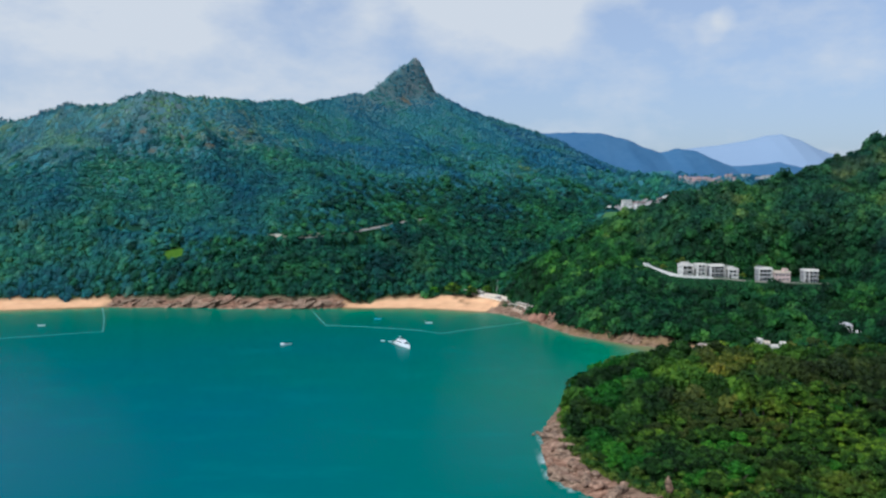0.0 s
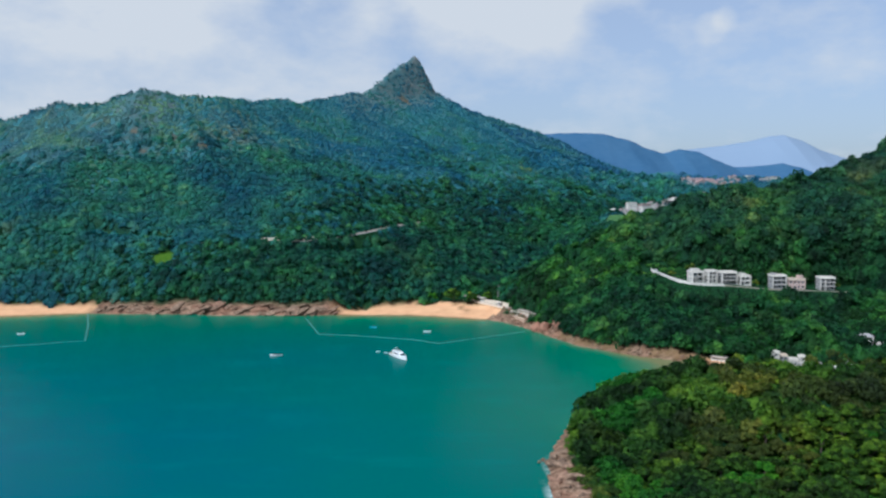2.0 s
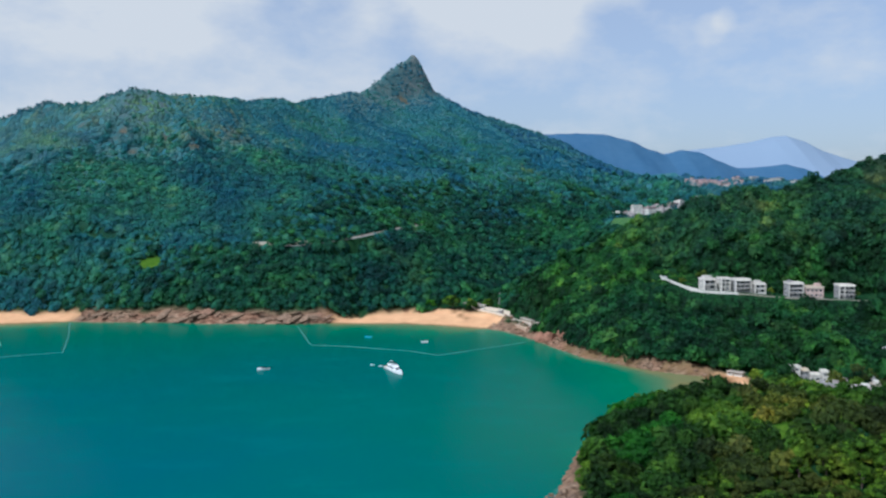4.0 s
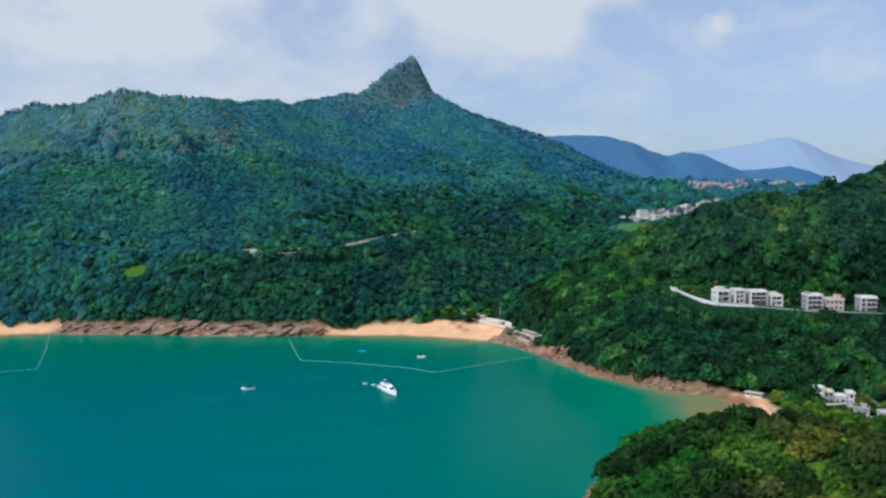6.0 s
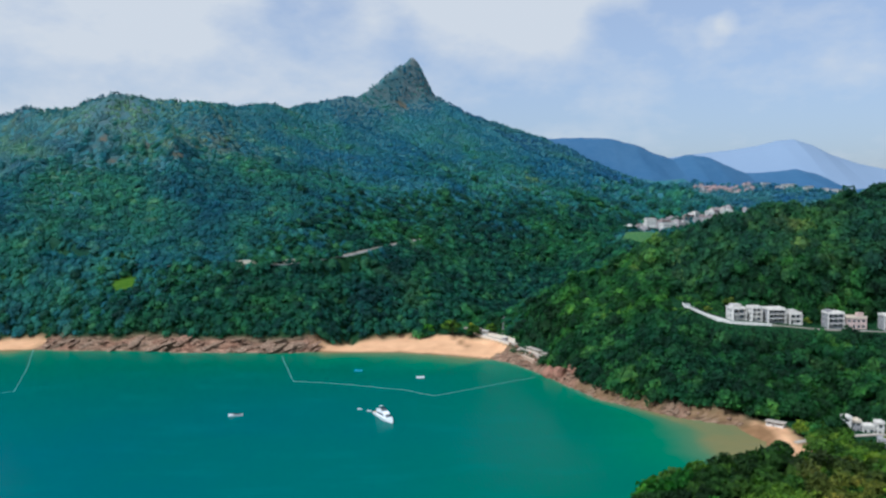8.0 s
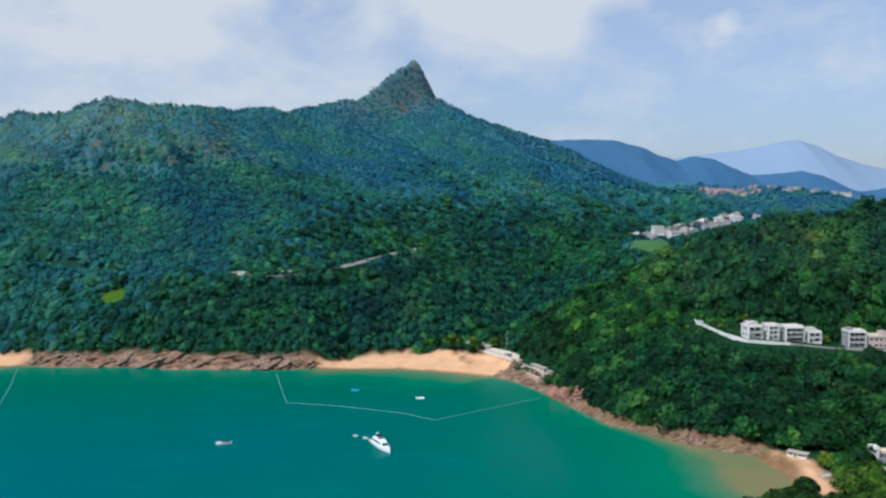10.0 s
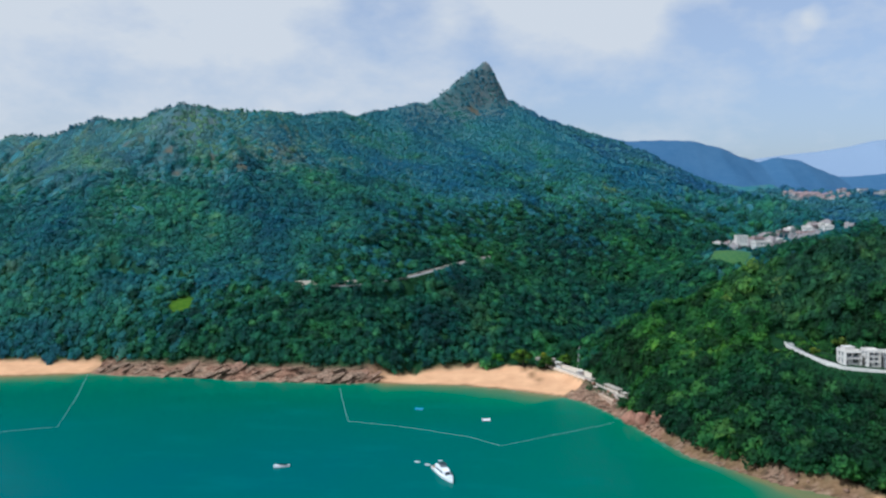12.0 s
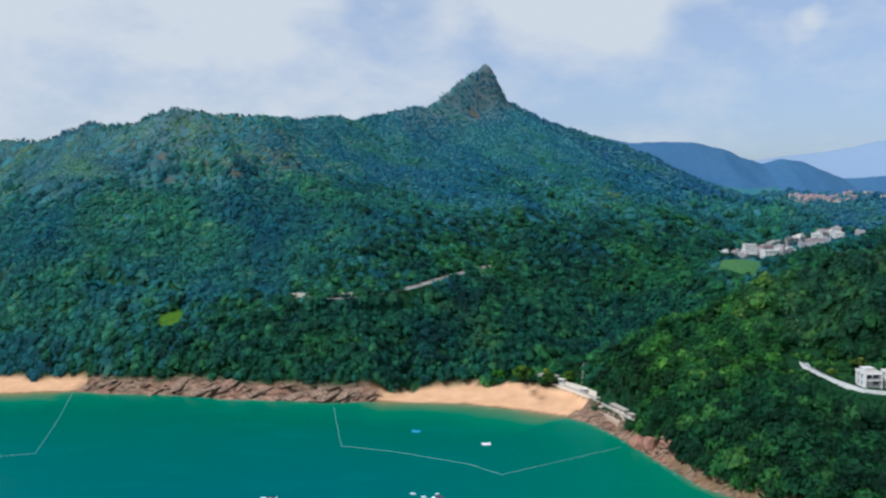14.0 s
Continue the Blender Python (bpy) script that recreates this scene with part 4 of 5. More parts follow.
def house(label, m, w, d, storeys, wall, roof="flat", roof_mat=None, n_front=3, n_side=2, ww=1.7, wh=1.5, balcony=(), tower=None, group="", high=3.0, name="house"):
    """A house whose front looks along -y; base at z = 0, sunk a little into the slope."""
    top = thing(name, label, "house", m, group)
    h, bm = storeys * high, bmesh.new()
    sides = [(pose(0, 0, 0), w, n_front, ww), (pose(w, 0, 0, 0, 0, 90), d, n_side, 1.3), (pose(w, d, 0, 0, 0, 180), w, 2, 1.3), (pose(0, d, 0, 0, 0, -90), d, n_side, 1.3)]
    spots = []
    for i, (sm, sw, n, s_ww) in enumerate(sides):
        holes = [(a, b, k * high + 0.85, k * high + 0.85 + wh) for k in range(storeys) for a, b in bays(sw, n, s_ww)]
        if i == 0:
            holes[0] = (holes[0][0], holes[0][0] + 1.0, 0.02, 2.12)
        panel(bm, sm, sw, h, holes, 0.22)
        spots += [(sm, o, i == 0 and o[2] < 0.1) for o in holes]
    for v in bmesh.ops.create_grid(bm, x_segments=1, y_segments=1, size=0.5)["verts"]:
        v.co = (v.co.x * w + w / 2, v.co.y * d + d / 2, 0.03)
    box(bm, -0.15, w + 0.15, -0.15, d + 0.15, -3.0, 0.0)
    part("wall", bm, wall, top)
    for sm, (a, b, c, e), is_door in spots:
        if is_door:
            bm = bmesh.new()
            box(bm, a, b, 0.12, 0.18, c, e)
            part("door", bm, DARK_METAL, top)
        else:
            window(top, sm @ pose(a, 0.1, c), b - a, e - c)
    bm = bmesh.new()
    if roof == "flat":
        box(bm, -0.25, w + 0.25, -0.25, d + 0.25, h, h + 0.25)
        for x0, x1, y0, y1 in ((-0.2, w + 0.2, -0.2, 0.0), (-0.2, w + 0.2, d, d + 0.2), (-0.2, 0.0, 0.0, d), (w, w + 0.2, 0.0, d)):
            box(bm, x0, x1, y0, y1, h + 0.25, h + 1.15)
        part("roof", bm, roof_mat or wall, top)
    else:
        o, rise = 0.5, min(w, d) * 0.28
        pts = [(-o, -o, h), (w + o, -o, h), (w + o, d + o, h), (-o, d + o, h)]
        ridge = [(w * 0.32, d / 2, h + rise), (w * 0.68, d / 2, h + rise)]
        v = [bm.verts.new(p) for p in pts + ridge]
        for f in ((0, 1, 5, 4), (1, 2, 5), (2, 3, 4, 5), (3, 0, 4), (3, 2, 1, 0)):
            bm.faces.new([v[i] for i in f])
        part("roof", bm, roof_mat or TERRACOTTA, top)
    for k, x0, x1 in balcony:
        bm = bmesh.new()
        z = k * high
        box(bm, x0, x1, -1.4, -0.003, z - 0.12, z + 0.05)
        slab = part("balcony", bm, wall, top)
        bm = bmesh.new()
        box(bm, x0, x1, -1.4, -1.34, z + 0.95, z + 1.03)
        n = max(2, int((x1 - x0) / 0.35))
        for i in range(n + 1):
            x = x0 + 0.04 + (x1 - x0 - 0.08) * i / n
            box(bm, x - 0.02, x + 0.02, -1.39, -1.35, z + 0.05, z + 0.95)
        part("railing", bm, STEEL, slab)
    if tower:
        x0, x1, y0, y1, tall = tower
        bm = bmesh.new()
        box(bm, x0, x1, y0, y1, h + 0.25, h + tall)
        box(bm, x0 - 0.2, x1 + 0.2, y0 - 0.2, y1 + 0.2, h + tall, h + tall + 0.2)
        part("roof_room", bm, wall, top)
    return top


# ---- the row of houses on the terrace ----
def framed(villa, w, storeys, high, fins, deep=1.5):
    """A white frame of floor slabs and fins standing proud of a villa's front."""
    for k in range(1, storeys + 1):
        bm = bmesh.new()
        z = k * high
        box(bm, -0.2, w + 0.2, -deep, -0.28, z - 0.12, z + 0.12)
        part("slab_edge", bm, WHITE, villa)
    for x in fins:
        bm = bmesh.new()
        box(bm, x - 0.17, x + 0.17, -deep - 0.05, -0.28, -0.6, storeys * high + 0.3)
        part("fin", bm, WHITE, villa)
    return villa



def at(x, y, z, turn=0.0):
    return pose(x, y, z, 0, 0, turn)


V_ROW = "hillside villas"
framed(house("white three-storey villa with wide glazing and a roof room", at(181, 591, 37.6, 8), 8.2, 8, 2, WHITE, "flat", None, 2, 2, 2.9, 2.2, [(1, 0.3, 7.9)], (1.2, 6.4, 1.8, 6.5, 2.3), V_ROW, 3.3), 8.2, 2, 3.3, (0, 8.2))
framed(house("narrow white three-storey villa with a flat roof", at(192, 589.5, 37, 6), 6.2, 7, 3, WHITE, "flat", None, 2, 2, 1.7, 1.8, [], None, V_ROW, 2.6), 6.2, 3, 2.6, (0, 6.2), 0.9)
framed(house("white framed villa with deep grey recesses", at(200.6, 587.5, 36.4, 4), 10.6, 8, 3, GREY, "flat", WHITE, 3, 2, 2.6, 2.0, [], None, V_ROW, 2.6), 10.6, 3, 2.6, (0, 10.6), 1.9)
framed(house("small white villa with a stepped roof", at(213.6, 586.5, 35.8, 2), 7, 7, 2, WHITE, "flat", None, 2, 2, 2.2, 1.7, [], (1.0, 4.6, 2, 6, 2.2), V_ROW, 2.9), 7, 2, 2.9, (0, 7), 1.0)
framed(house("pale grey three-storey villa with wide windows", at(235.5, 585, 33.4, 0), 9.4, 8, 3, GREY, "flat", WHITE, 3, 2, 2.4, 2.0, [], (0.5, 3.2, 2, 6, 2.0), V_ROW, 2.9), 9.4, 3, 2.9, (0, 9.4), 1.2)
house("brown and white villa with a stair tower", at(246.5, 585, 33, -2), 12, 8, 2, PINK, "flat", CREAM, 4, 2, 1.7, 1.6, [], (7.8, 11, 2, 6, 2.8), V_ROW, 3.2)
framed(house("pale grey villa with a flat white roof above a garden wall", at(268.5, 584, 32.4, -4), 10, 8, 3, GREY, "flat", WHITE, 3, 2, 2.2, 1.7, [], None, V_ROW, 2.8), 10, 3, 2.8, (0, 3.4), 1.3)

def ribbon(name, line, offset0, offset1, up0, up1, material, label, category, kind="structure", follow=False):
    """A wall or road along a line of (x, y, z): offsets to the left of the way, heights above the line."""
    bm = bmesh.new()
    pts = [Vector(p) for p in line]
    rings = []
    for i, p in enumerate(pts):
        way = (pts[min(i + 1, len(pts) - 1)] - pts[max(i - 1, 0)])
        side = Vector((-way.y, way.x, 0)).normalized()
        rings.append([bm.verts.new(p + side * o + Vector((0, 0, u))) for o, u in ((offset0, up0), (offset1, up0), (offset1, up1), (offset0, up1))])
    for a, b in zip(rings, rings[1:]):
        for k in range(4):
            bm.faces.new((a[k], a[(k + 1) % 4], b[(k + 1) % 4], b[k]))
    bm.faces.new(rings[0]), bm.faces.new(list(reversed(rings[-1])))
    bmesh.ops.recalc_face_normals(bm, faces=bm.faces)
    me = bpy.data.meshes.new(name)
    bm.to_mesh(me)
    bm.free()
    me.materials.append(material)
    return tagged(new(name, me), label, category, kind=kind)


def finer(line, step):
    out = []
    for p, q in zip(line, line[1:]):
        n = max(1, round((Vector(q) - Vector(p)).length / step))
        out += [tuple(Vector(p).lerp(Vector(q), i / n)) for i in range(n)]
    return out + [line[-1]]


TERRACE_FRONT = [(159, 617, 42.8), (158.5, 611, 42.0), (161, 601, 40.2), (167, 594, 38.6), (178, 584.5, 37.2), (200, 579.5, 36.4), (226, 577.5, 34.2), (258, 577, 32.8), (284, 575.5, 32)]
TERRACE_FRONT = [(x, y, max(z, float(land_height(np.array([float(x)]), np.array([float(y)]))[0][0]) + 0.5) if x < 175 else z) for x, y, z in TERRACE_FRONT]
ribbon("terrace_wall", finer(TERRACE_FRONT[:6], 4), -0.4, 0.0, -2.6, 0.8, WHITE, "long white retaining wall below the villas", "wall")
ribbon("garden_wall", finer(TERRACE_FRONT[5:], 4), -0.3, 0.0, -2.6, 0.35, CONCRETE, "low weathered garden wall below the grey villas", "wall")
ribbon("terrace_road", finer(TERRACE_FRONT, 4), 0.02, 4.0, -0.4, 0.12, ASPHALT, "pale access road in front of the villas", "road")

# ---- cove buildings ----
def hut(label, m, w, d, h, wall, roof, openings, name="hut"):
    """A low building with open bays to the front."""
    top = thing(name, label, "building", m)
    bm = bmesh.new()
    panel(bm, pose(0, 0, 0), w, h, openings, 0.25)
    box(bm, 0, 0.2, 0.001, d, 0, h), box(bm, w - 0.2, w, 0.001, d, 0, h), box(bm, 0.2, w - 0.2, d - 0.2, d, 0, h)
    box(bm, -0.2, w + 0.2, -0.2, d + 0.2, -1.8, -0.002)
    part("wall", bm, wall, top)
    bm = bmesh.new()
    box(bm, -0.5, w + 0.5, -0.6, d + 0.4, h, h + 0.28)
    part("roof", bm, roof, top)
    return top


hut("low white beach pavilion with open bays", at(160, 487.5, 2.2, -42), 8.0, 3.2, 2.1, WHITE, CONCRETE, [(0.6, 2.2, 0.8, 1.8), (2.9, 3.8, 0.05, 1.9), (4.6, 5.8, 0.8, 1.8), (6.3, 7.5, 0.8, 1.8)])
COVE_G = "cove houses"
house("tall narrow white house by the cove", at(191.5, 478, 0.8, -6), 4, 4.5, 3, WHITE, "flat", None, 1, 2, 1.8, 1.3, [], None, COVE_G, 2.4)
house("grey two-storey house by the cove", at(196, 478.5, 0.8, -6), 4.2, 4.5, 2, GREY, "flat", CREAM, 2, 2, 1.3, 1.4, [], None, COVE_G, 2.7)
house("low white flat-roofed house by the cove", at(200.7, 477, 1.0, -6), 5.2, 4.5, 1, WHITE, "flat", None, 2, 1, 1.8, 1.4, [], None, COVE_G, 3.2)
house("white house with a roof terrace by the cove", at(206.2, 475, 0.8, -6), 3.0, 4.5, 2, WHITE, "flat", None, 1, 2, 1.6, 1.4, [], None, COVE_G, 2.7)
house("small white house beside a concrete slip", at(218, 447, 1.8, -12), 8, 6, 1, WHITE, "flat", CONCRETE, 2, 2, 1.8, 1.4, [], (1, 4, 2, 5, 2.2), COVE_G, 3.4)
house("low grey flat-roofed house among the cove yards", at(194, 452, 2.2, -24), 9, 6.5, 1, MUTED, "flat", GREY, 3, 2, 1.5, 1.3, [], (5.5, 8, 2, 5, 1.9), COVE_G, 3.0)
house("small white house with a roof room by the cove yards", at(204.5, 459, 2.2, -10), 6, 5, 1, WHITE, "flat", MUTED, 2, 1, 1.5, 1.3, [], (1, 3.6, 1, 4, 2.3), COVE_G, 3.0)
house("white two-storey house with dark windows behind the headland", at(196.5, 428, 2.6, -14), 9.5, 7, 2, WHITE, "flat", MUTED, 3, 2, 1.9, 1.4, [(1, 0.4, 9)], (6, 9, 2, 6, 2.0), COVE_G, 2.8)
ribbon("yard_wall", finer([(191, 447, 2.2), (196, 443, 2.3), (203, 441, 2.4)], 3), -0.3, 0, -1.5, 1.6, CREAM, "cream yard wall between the cove houses", "wall")
house("white two-storey villa with a grey hipped roof", at(256, 506, 7.6, -20), 7.5, 6, 2, WHITE, "hip", GREY, 3, 2, 1.6, 1.3, [(1, 0, 7.5)], None, COVE_G, 2.7)
house("low white annexe stepping down from the villa", at(262, 497, 5.8, -20), 8, 5, 1, WHITE, "flat", MUTED, 3, 1, 1.6, 1.4, [], (0.6, 3.2, 1, 4, 1.8), COVE_G, 2.8)
ribbon("garden_wall", finer([(256, 491, 4.6), (262, 492, 5.0), (270, 495, 5.4)], 4), -0.3, 0, -2.5, 1.0, WHITE, "white garden wall in front of the villa", "wall")
ribbon("slipway", finer([(229, 465, 2.6), (232, 474, 4.5), (233, 484, 8.5)], 3), -1.0, 1.0, -1.2, 0.35, DARK_CONCRETE, "steep grey concrete path up the slope", "path")
ribbon("yard_wall", finer([(202, 462, 2.0), (208, 456, 2.0), (214, 451, 2.0)], 4), -0.3, 0, -2.0, 2.4, CREAM, "cream yard wall beside the small white house", "wall")
ribbon("cove_path", finer([(163, 462, 1.6), (182, 468, 2.3), (205, 472, 2.3), (222, 465, 2.4)], 4), -1.5, 1.5, -0.8, 0.25, CONCRETE, "pale concrete path behind the cove beach", "path")

# ---- beach buildings and promenade ----
hut("cream beach changing hut under the trees", at(24, 729, 7.8, -28), 13, 5.5, 3.4, CREAM, CONCRETE, [(1, 2, 0.05, 2.2), (3.2, 5.4, 1.0, 2.4), (6.4, 8.4, 1.0, 2.4), (9.2, 10.2, 0.05, 2.2)])
hut("small white lifeguard post on the promenade", at(37.5, 718, 7.7, -40), 4, 3.5, 3.4, WHITE, WHITE, [(0.6, 3.4, 1.1, 2.5)])
PROM = [(33, 717, 7.4), (38, 711.5, 7.3), (44, 702, 7.2), (50, 692.5, 6.8), (56.5, 683.5, 6.0), (64.5, 666, 5.4), (72.5, 645.5, 5.0), (77.5, 632, 4.8)]
ribbon("promenade_wall", finer(PROM[:5], 3), -0.5, 0.0, -4.8, 0.9, CREAM, "cream sea wall along the promenade", "wall")
ribbon("promenade", finer(PROM[:5], 3), 0.02, 7.5, -0.6, 0.14, CONCRETE, "pale concrete promenade above the sand", "path")
ribbon("sea_wall", finer(PROM[4:], 3), -0.6, 1.6, -4.0, 0.4, CONCRETE, "weathered concrete sea wall on the rocks", "wall")
ribbon("lower_apron", finer([(58.5, 668, 3.6), (63, 656, 3.8), (69, 638, 3.6)], 3), -2.2, 1.6, -3.5, 0.5, FADED_PINK, "faded pink concrete apron below the sea wall", "path")
hut("low cream boat shed on the sea wall", at(65.6, 666.6, 5.3, -68), 17, 3.0, 2.3, CREAM, CONCRETE, [(1, 3, 0.05, 2.0), (4.5, 6.5, 0.8, 1.9), (8, 10, 0.8, 1.9), (12, 15, 0.8, 1.9)])
hut("small cream store at the end of the sea wall", at(73.4, 646.5, 5.0, -68), 4, 2.6, 2.2, CREAM, CONCRETE, [(1, 2, 0.05, 1.9)])
hut("small grey kiosk on the promenade", at(51.5, 697, 7.1, -50), 3.0, 2.6, 2.4, MUTED, WHITE, [(0.6, 2.4, 0.9, 2.0)])
steps_line = [(x, y, float(land_height(np.array([float(x)]), np.array([float(y)]))[0][0]) + 0.3) for x, y in ((51, 700), (51.6, 705), (52.3, 710), (53.2, 716), (54, 722), (55, 728))]
ribbon("hill_steps", steps_line, -0.8, 0.8, -1.5, 0.2, DARK_CONCRETE, "concrete steps climbing through the trees", "steps")
ribbon("upper_terrace_wall", finer([(40, 719, 8.2), (46, 711, 8.4), (53, 700, 8.6), (60, 689, 8.0)], 3), -0.4, 0.0, -2.0, 1.6, CREAM, "cream terrace wall behind the promenade", "wall")

# ---- hillside road ----
for road in ROADS:
    line = finer(road, 6)
    ribbon("hill_road", line, -2.2, 2.4, -0.8, 0.12, ASPHALT, "pale two-lane road cut across the hillside", "road")
ribbon("road_parapet", finer([(-80, 784, 62.5), (-74, 787, 63), (-45, 851, 67.5), (-29, 885, 70), (-12, 922, 71)], 6), 2.6, 3.0, -1.0, 1.2, CREAM, "pale concrete parapet along the road", "wall")
ribbon("road_cutting", finer([(-164, 776, 55), (-146, 776, 55.5)], 3), 0.5, 1.4, -0.5, 5.0, CREAM, "bare sprayed slope wall above the road", "wall")
ribbon("road_cutting", finer([(-137, 774.5, 56), (-104, 775, 58.5)], 3), 0.5, 1.4, -0.5, 3.6, CREAM, "bare sprayed slope wall above the road", "wall")

# ---- hill village ----
V_G = "village houses"
front = house("long white village block with rows of windows", at(224, 899, 78.6, 10), 14, 9, 3, WHITE, "flat", None, 4, 2, 1.7, 1.5, [], None, V_G)
copy_thing(front, at(211, 913, 86, 6) @ Matrix.Scale(0.72, 4))
kinds = [house("grey-white village house with a flat roof", at(240, 903, 82, 12), 10, 9, 2, MUTED, "flat", None, 3, 2, 1.6, 1.4, [], (1, 4, 2, 6, 2.4), V_G),
         house("grey village house with a dull pink roof", at(228, 918, 84, 20), 11, 9, 2, MUTED, "flat", HAZED_TILES, 3, 2, 1.6, 1.4, [], (2, 5, 2, 6, 2.2), V_G),
         house("white village house with a roof room", at(246, 914, 82, 10), 10, 9, 2, WHITE, "flat", None, 3, 2, 1.6, 1.4, [], (4, 8, 2, 7, 2.5), V_G)]
spots = []
for i in range(38):
    t, row = (i % 13) / 12, i // 13
    j = 0 if t < 0.4 else 1
    p = Vector(VILLAGE[j]).lerp(Vector(VILLAGE[j + 1]), t / 0.4 if j == 0 else (t - 0.4) / 0.6)
    x, y = p.x - 6 - row * 5 + rng.uniform(-4, 4), p.y + 8 + row * 14 + rng.uniform(-5, 5)
    z = float(land_height(np.array([x + 4]), np.array([y]))[0][0])
    spots.append((x + 4, y + 4))
    copy_thing(kinds[int(rng.integers(0, 3))], at(x, y, z + 0.2 - rng.uniform(0, 1.2), rng.uniform(-40, 70)) @ Matrix.Scale(rng.uniform(0.68, 1.0), 4))
X, Y = scatter(195, 370, 890, 1050, 5.5)
clear = np.min(np.hypot(X[:, None] - np.array(spots)[None, :, 0], Y[:, None] - np.array(spots)[None, :, 1]), axis=1)
ok = (clear > 7.5) & (nearest(X, Y, VILLAGE)[0] < 46) & (nearest(X, Y, [(214, 900), (247, 906)])[0] > 11) & (np.hypot(X - 198, Y - 882) > 20)
woods("village_trees", X[ok], Y[ok], crown_sizes(ok.sum(), 1.2, 2.8), LEAF_HILL_HAZE, "garden trees and bushes among the village houses", rough=0.2, squat=0.9, per=40)

# ---- far town ----
T_G = "far town houses"
red = house("far red-tiled terrace house", at(600, 1925, float(land_height(np.array([605.0]), np.array([1930.0]))[0][0]) + 0.6, 14), 11, 9, 3, MUTED, "hip", HAZED_TILES, 3, 1, 2.6, 1.6, [], None, T_G)
pale = house("far white block with a flat roof", at(740, 1945, float(land_height(np.array([748.0]), np.array([1950.0]))[0][0]) + 0.6, 10), 18, 10, 2, WHITE, "flat", MUTED, 4, 1, 2.6, 1.6, [], None, T_G)
for i in range(34):
    x = 583 + (i % 17) * 7.6 + rng.uniform(-3, 3)
    y = 1905 + (i // 17) * 28 + rng.uniform(-8, 8) + (x - 565) * 0.1
    z = float(land_height(np.array([x]), np.array([y]))[0][0])
    copy_thing(red if rng.uniform() < 0.8 else pale, at(x, y, z + 0.6, rng.uniform(-20, 30)) @ Matrix.Scale(0.85, 4))
for i in range(9):
    x, y = 742 + i * 21, 1935 + rng.uniform(-10, 20)
    z = float(land_height(np.array([x]), np.array([y]))[0][0])
    copy_thing(pale, at(x, y, z + 1.0, rng.uniform(-10, 20)))


# ---- on the water ----
GEL = plain("white_hull", (0.84, 0.84, 0.83), 0.25, 0.06, 0.8, 0.0, 0.5)
TEAK = plain("teak_deck", (0.36, 0.24, 0.14), 0.7, 0.2, 1.4)
SMOKED = plain("smoked_glass", (0.02, 0.025, 0.03), 0.08, 0.2, 1.0, 0.0, 0.6)
CYAN = plain("blue_plastic", (0.06, 0.3, 0.5), 0.5, 0.15, 1.0)
FLOAT = plain("weathered_float", (0.15, 0.27, 0.25), 0.6, 0.25, 1.2)
RUBBER = plain("pale_rubber", (0.66, 0.7, 0.7), 0.6, 0.15, 1.5)


def hull(bm, length, beam, draft, free, sheer, sections=12):
    """A boat's hull, bow towards +x, waterline at z = 0; closed by a deck."""
    rings = []
    for i in range(sections + 1):
        t = i / sections
        x = length * (t - 0.5)
        wide = beam / 2 * (1 - max(0.0, (t - 0.45) / 0.55) ** 2.2) * (0.92 + 0.08 * min(1, t * 4))
        wide = max(wide, 0.02)
        top = free + sheer * t * t
        low = -draft * (1 - max(0.0, (t - 0.75) / 0.25) ** 2)
        rings.append([bm.verts.new((x, s * w, z)) for s, w, z in ((-1, wide, top), (-1, wide * 0.9, 0.1), (-1, wide * 0.35, low), (1, wide * 0.35, low), (1, wide * 0.9, 0.1), (1, wide, top))])
    for a, b in zip(rings, rings[1:]):
        for k in range(6):
            bm.faces.new((a[k], a[(k + 1) % 6], b[(k + 1) % 6], b[k]))
    bm.faces.new(rings[0]), bm.faces.new(list(reversed(rings[-1])))
    bmesh.ops.recalc_face_normals(bm, faces=bm.faces)


def wedge(bm, x0, x1, x2, x3, w0, w1, z0, z1):
    """A cabin block: foot x0..x1, roof x2..x3, half widths below and above."""
    v = [bm.verts.new(p) for p in ((x0, -w0, z0), (x1, -w0 * 0.75, z0), (x1, w0 * 0.75, z0), (x0, w0, z0), (x2, -w1, z1), (x3, -w1 * 0.75, z1), (x3, w1 * 0.75, z1), (x2, w1, z1))]
    for f in ((3, 2, 1, 0), (4, 5, 6, 7), (0, 1, 5, 4), (1, 2, 6, 5), (2, 3, 7, 6), (3, 0, 4, 7)):
        bm.faces.new([v[i] for i in f])


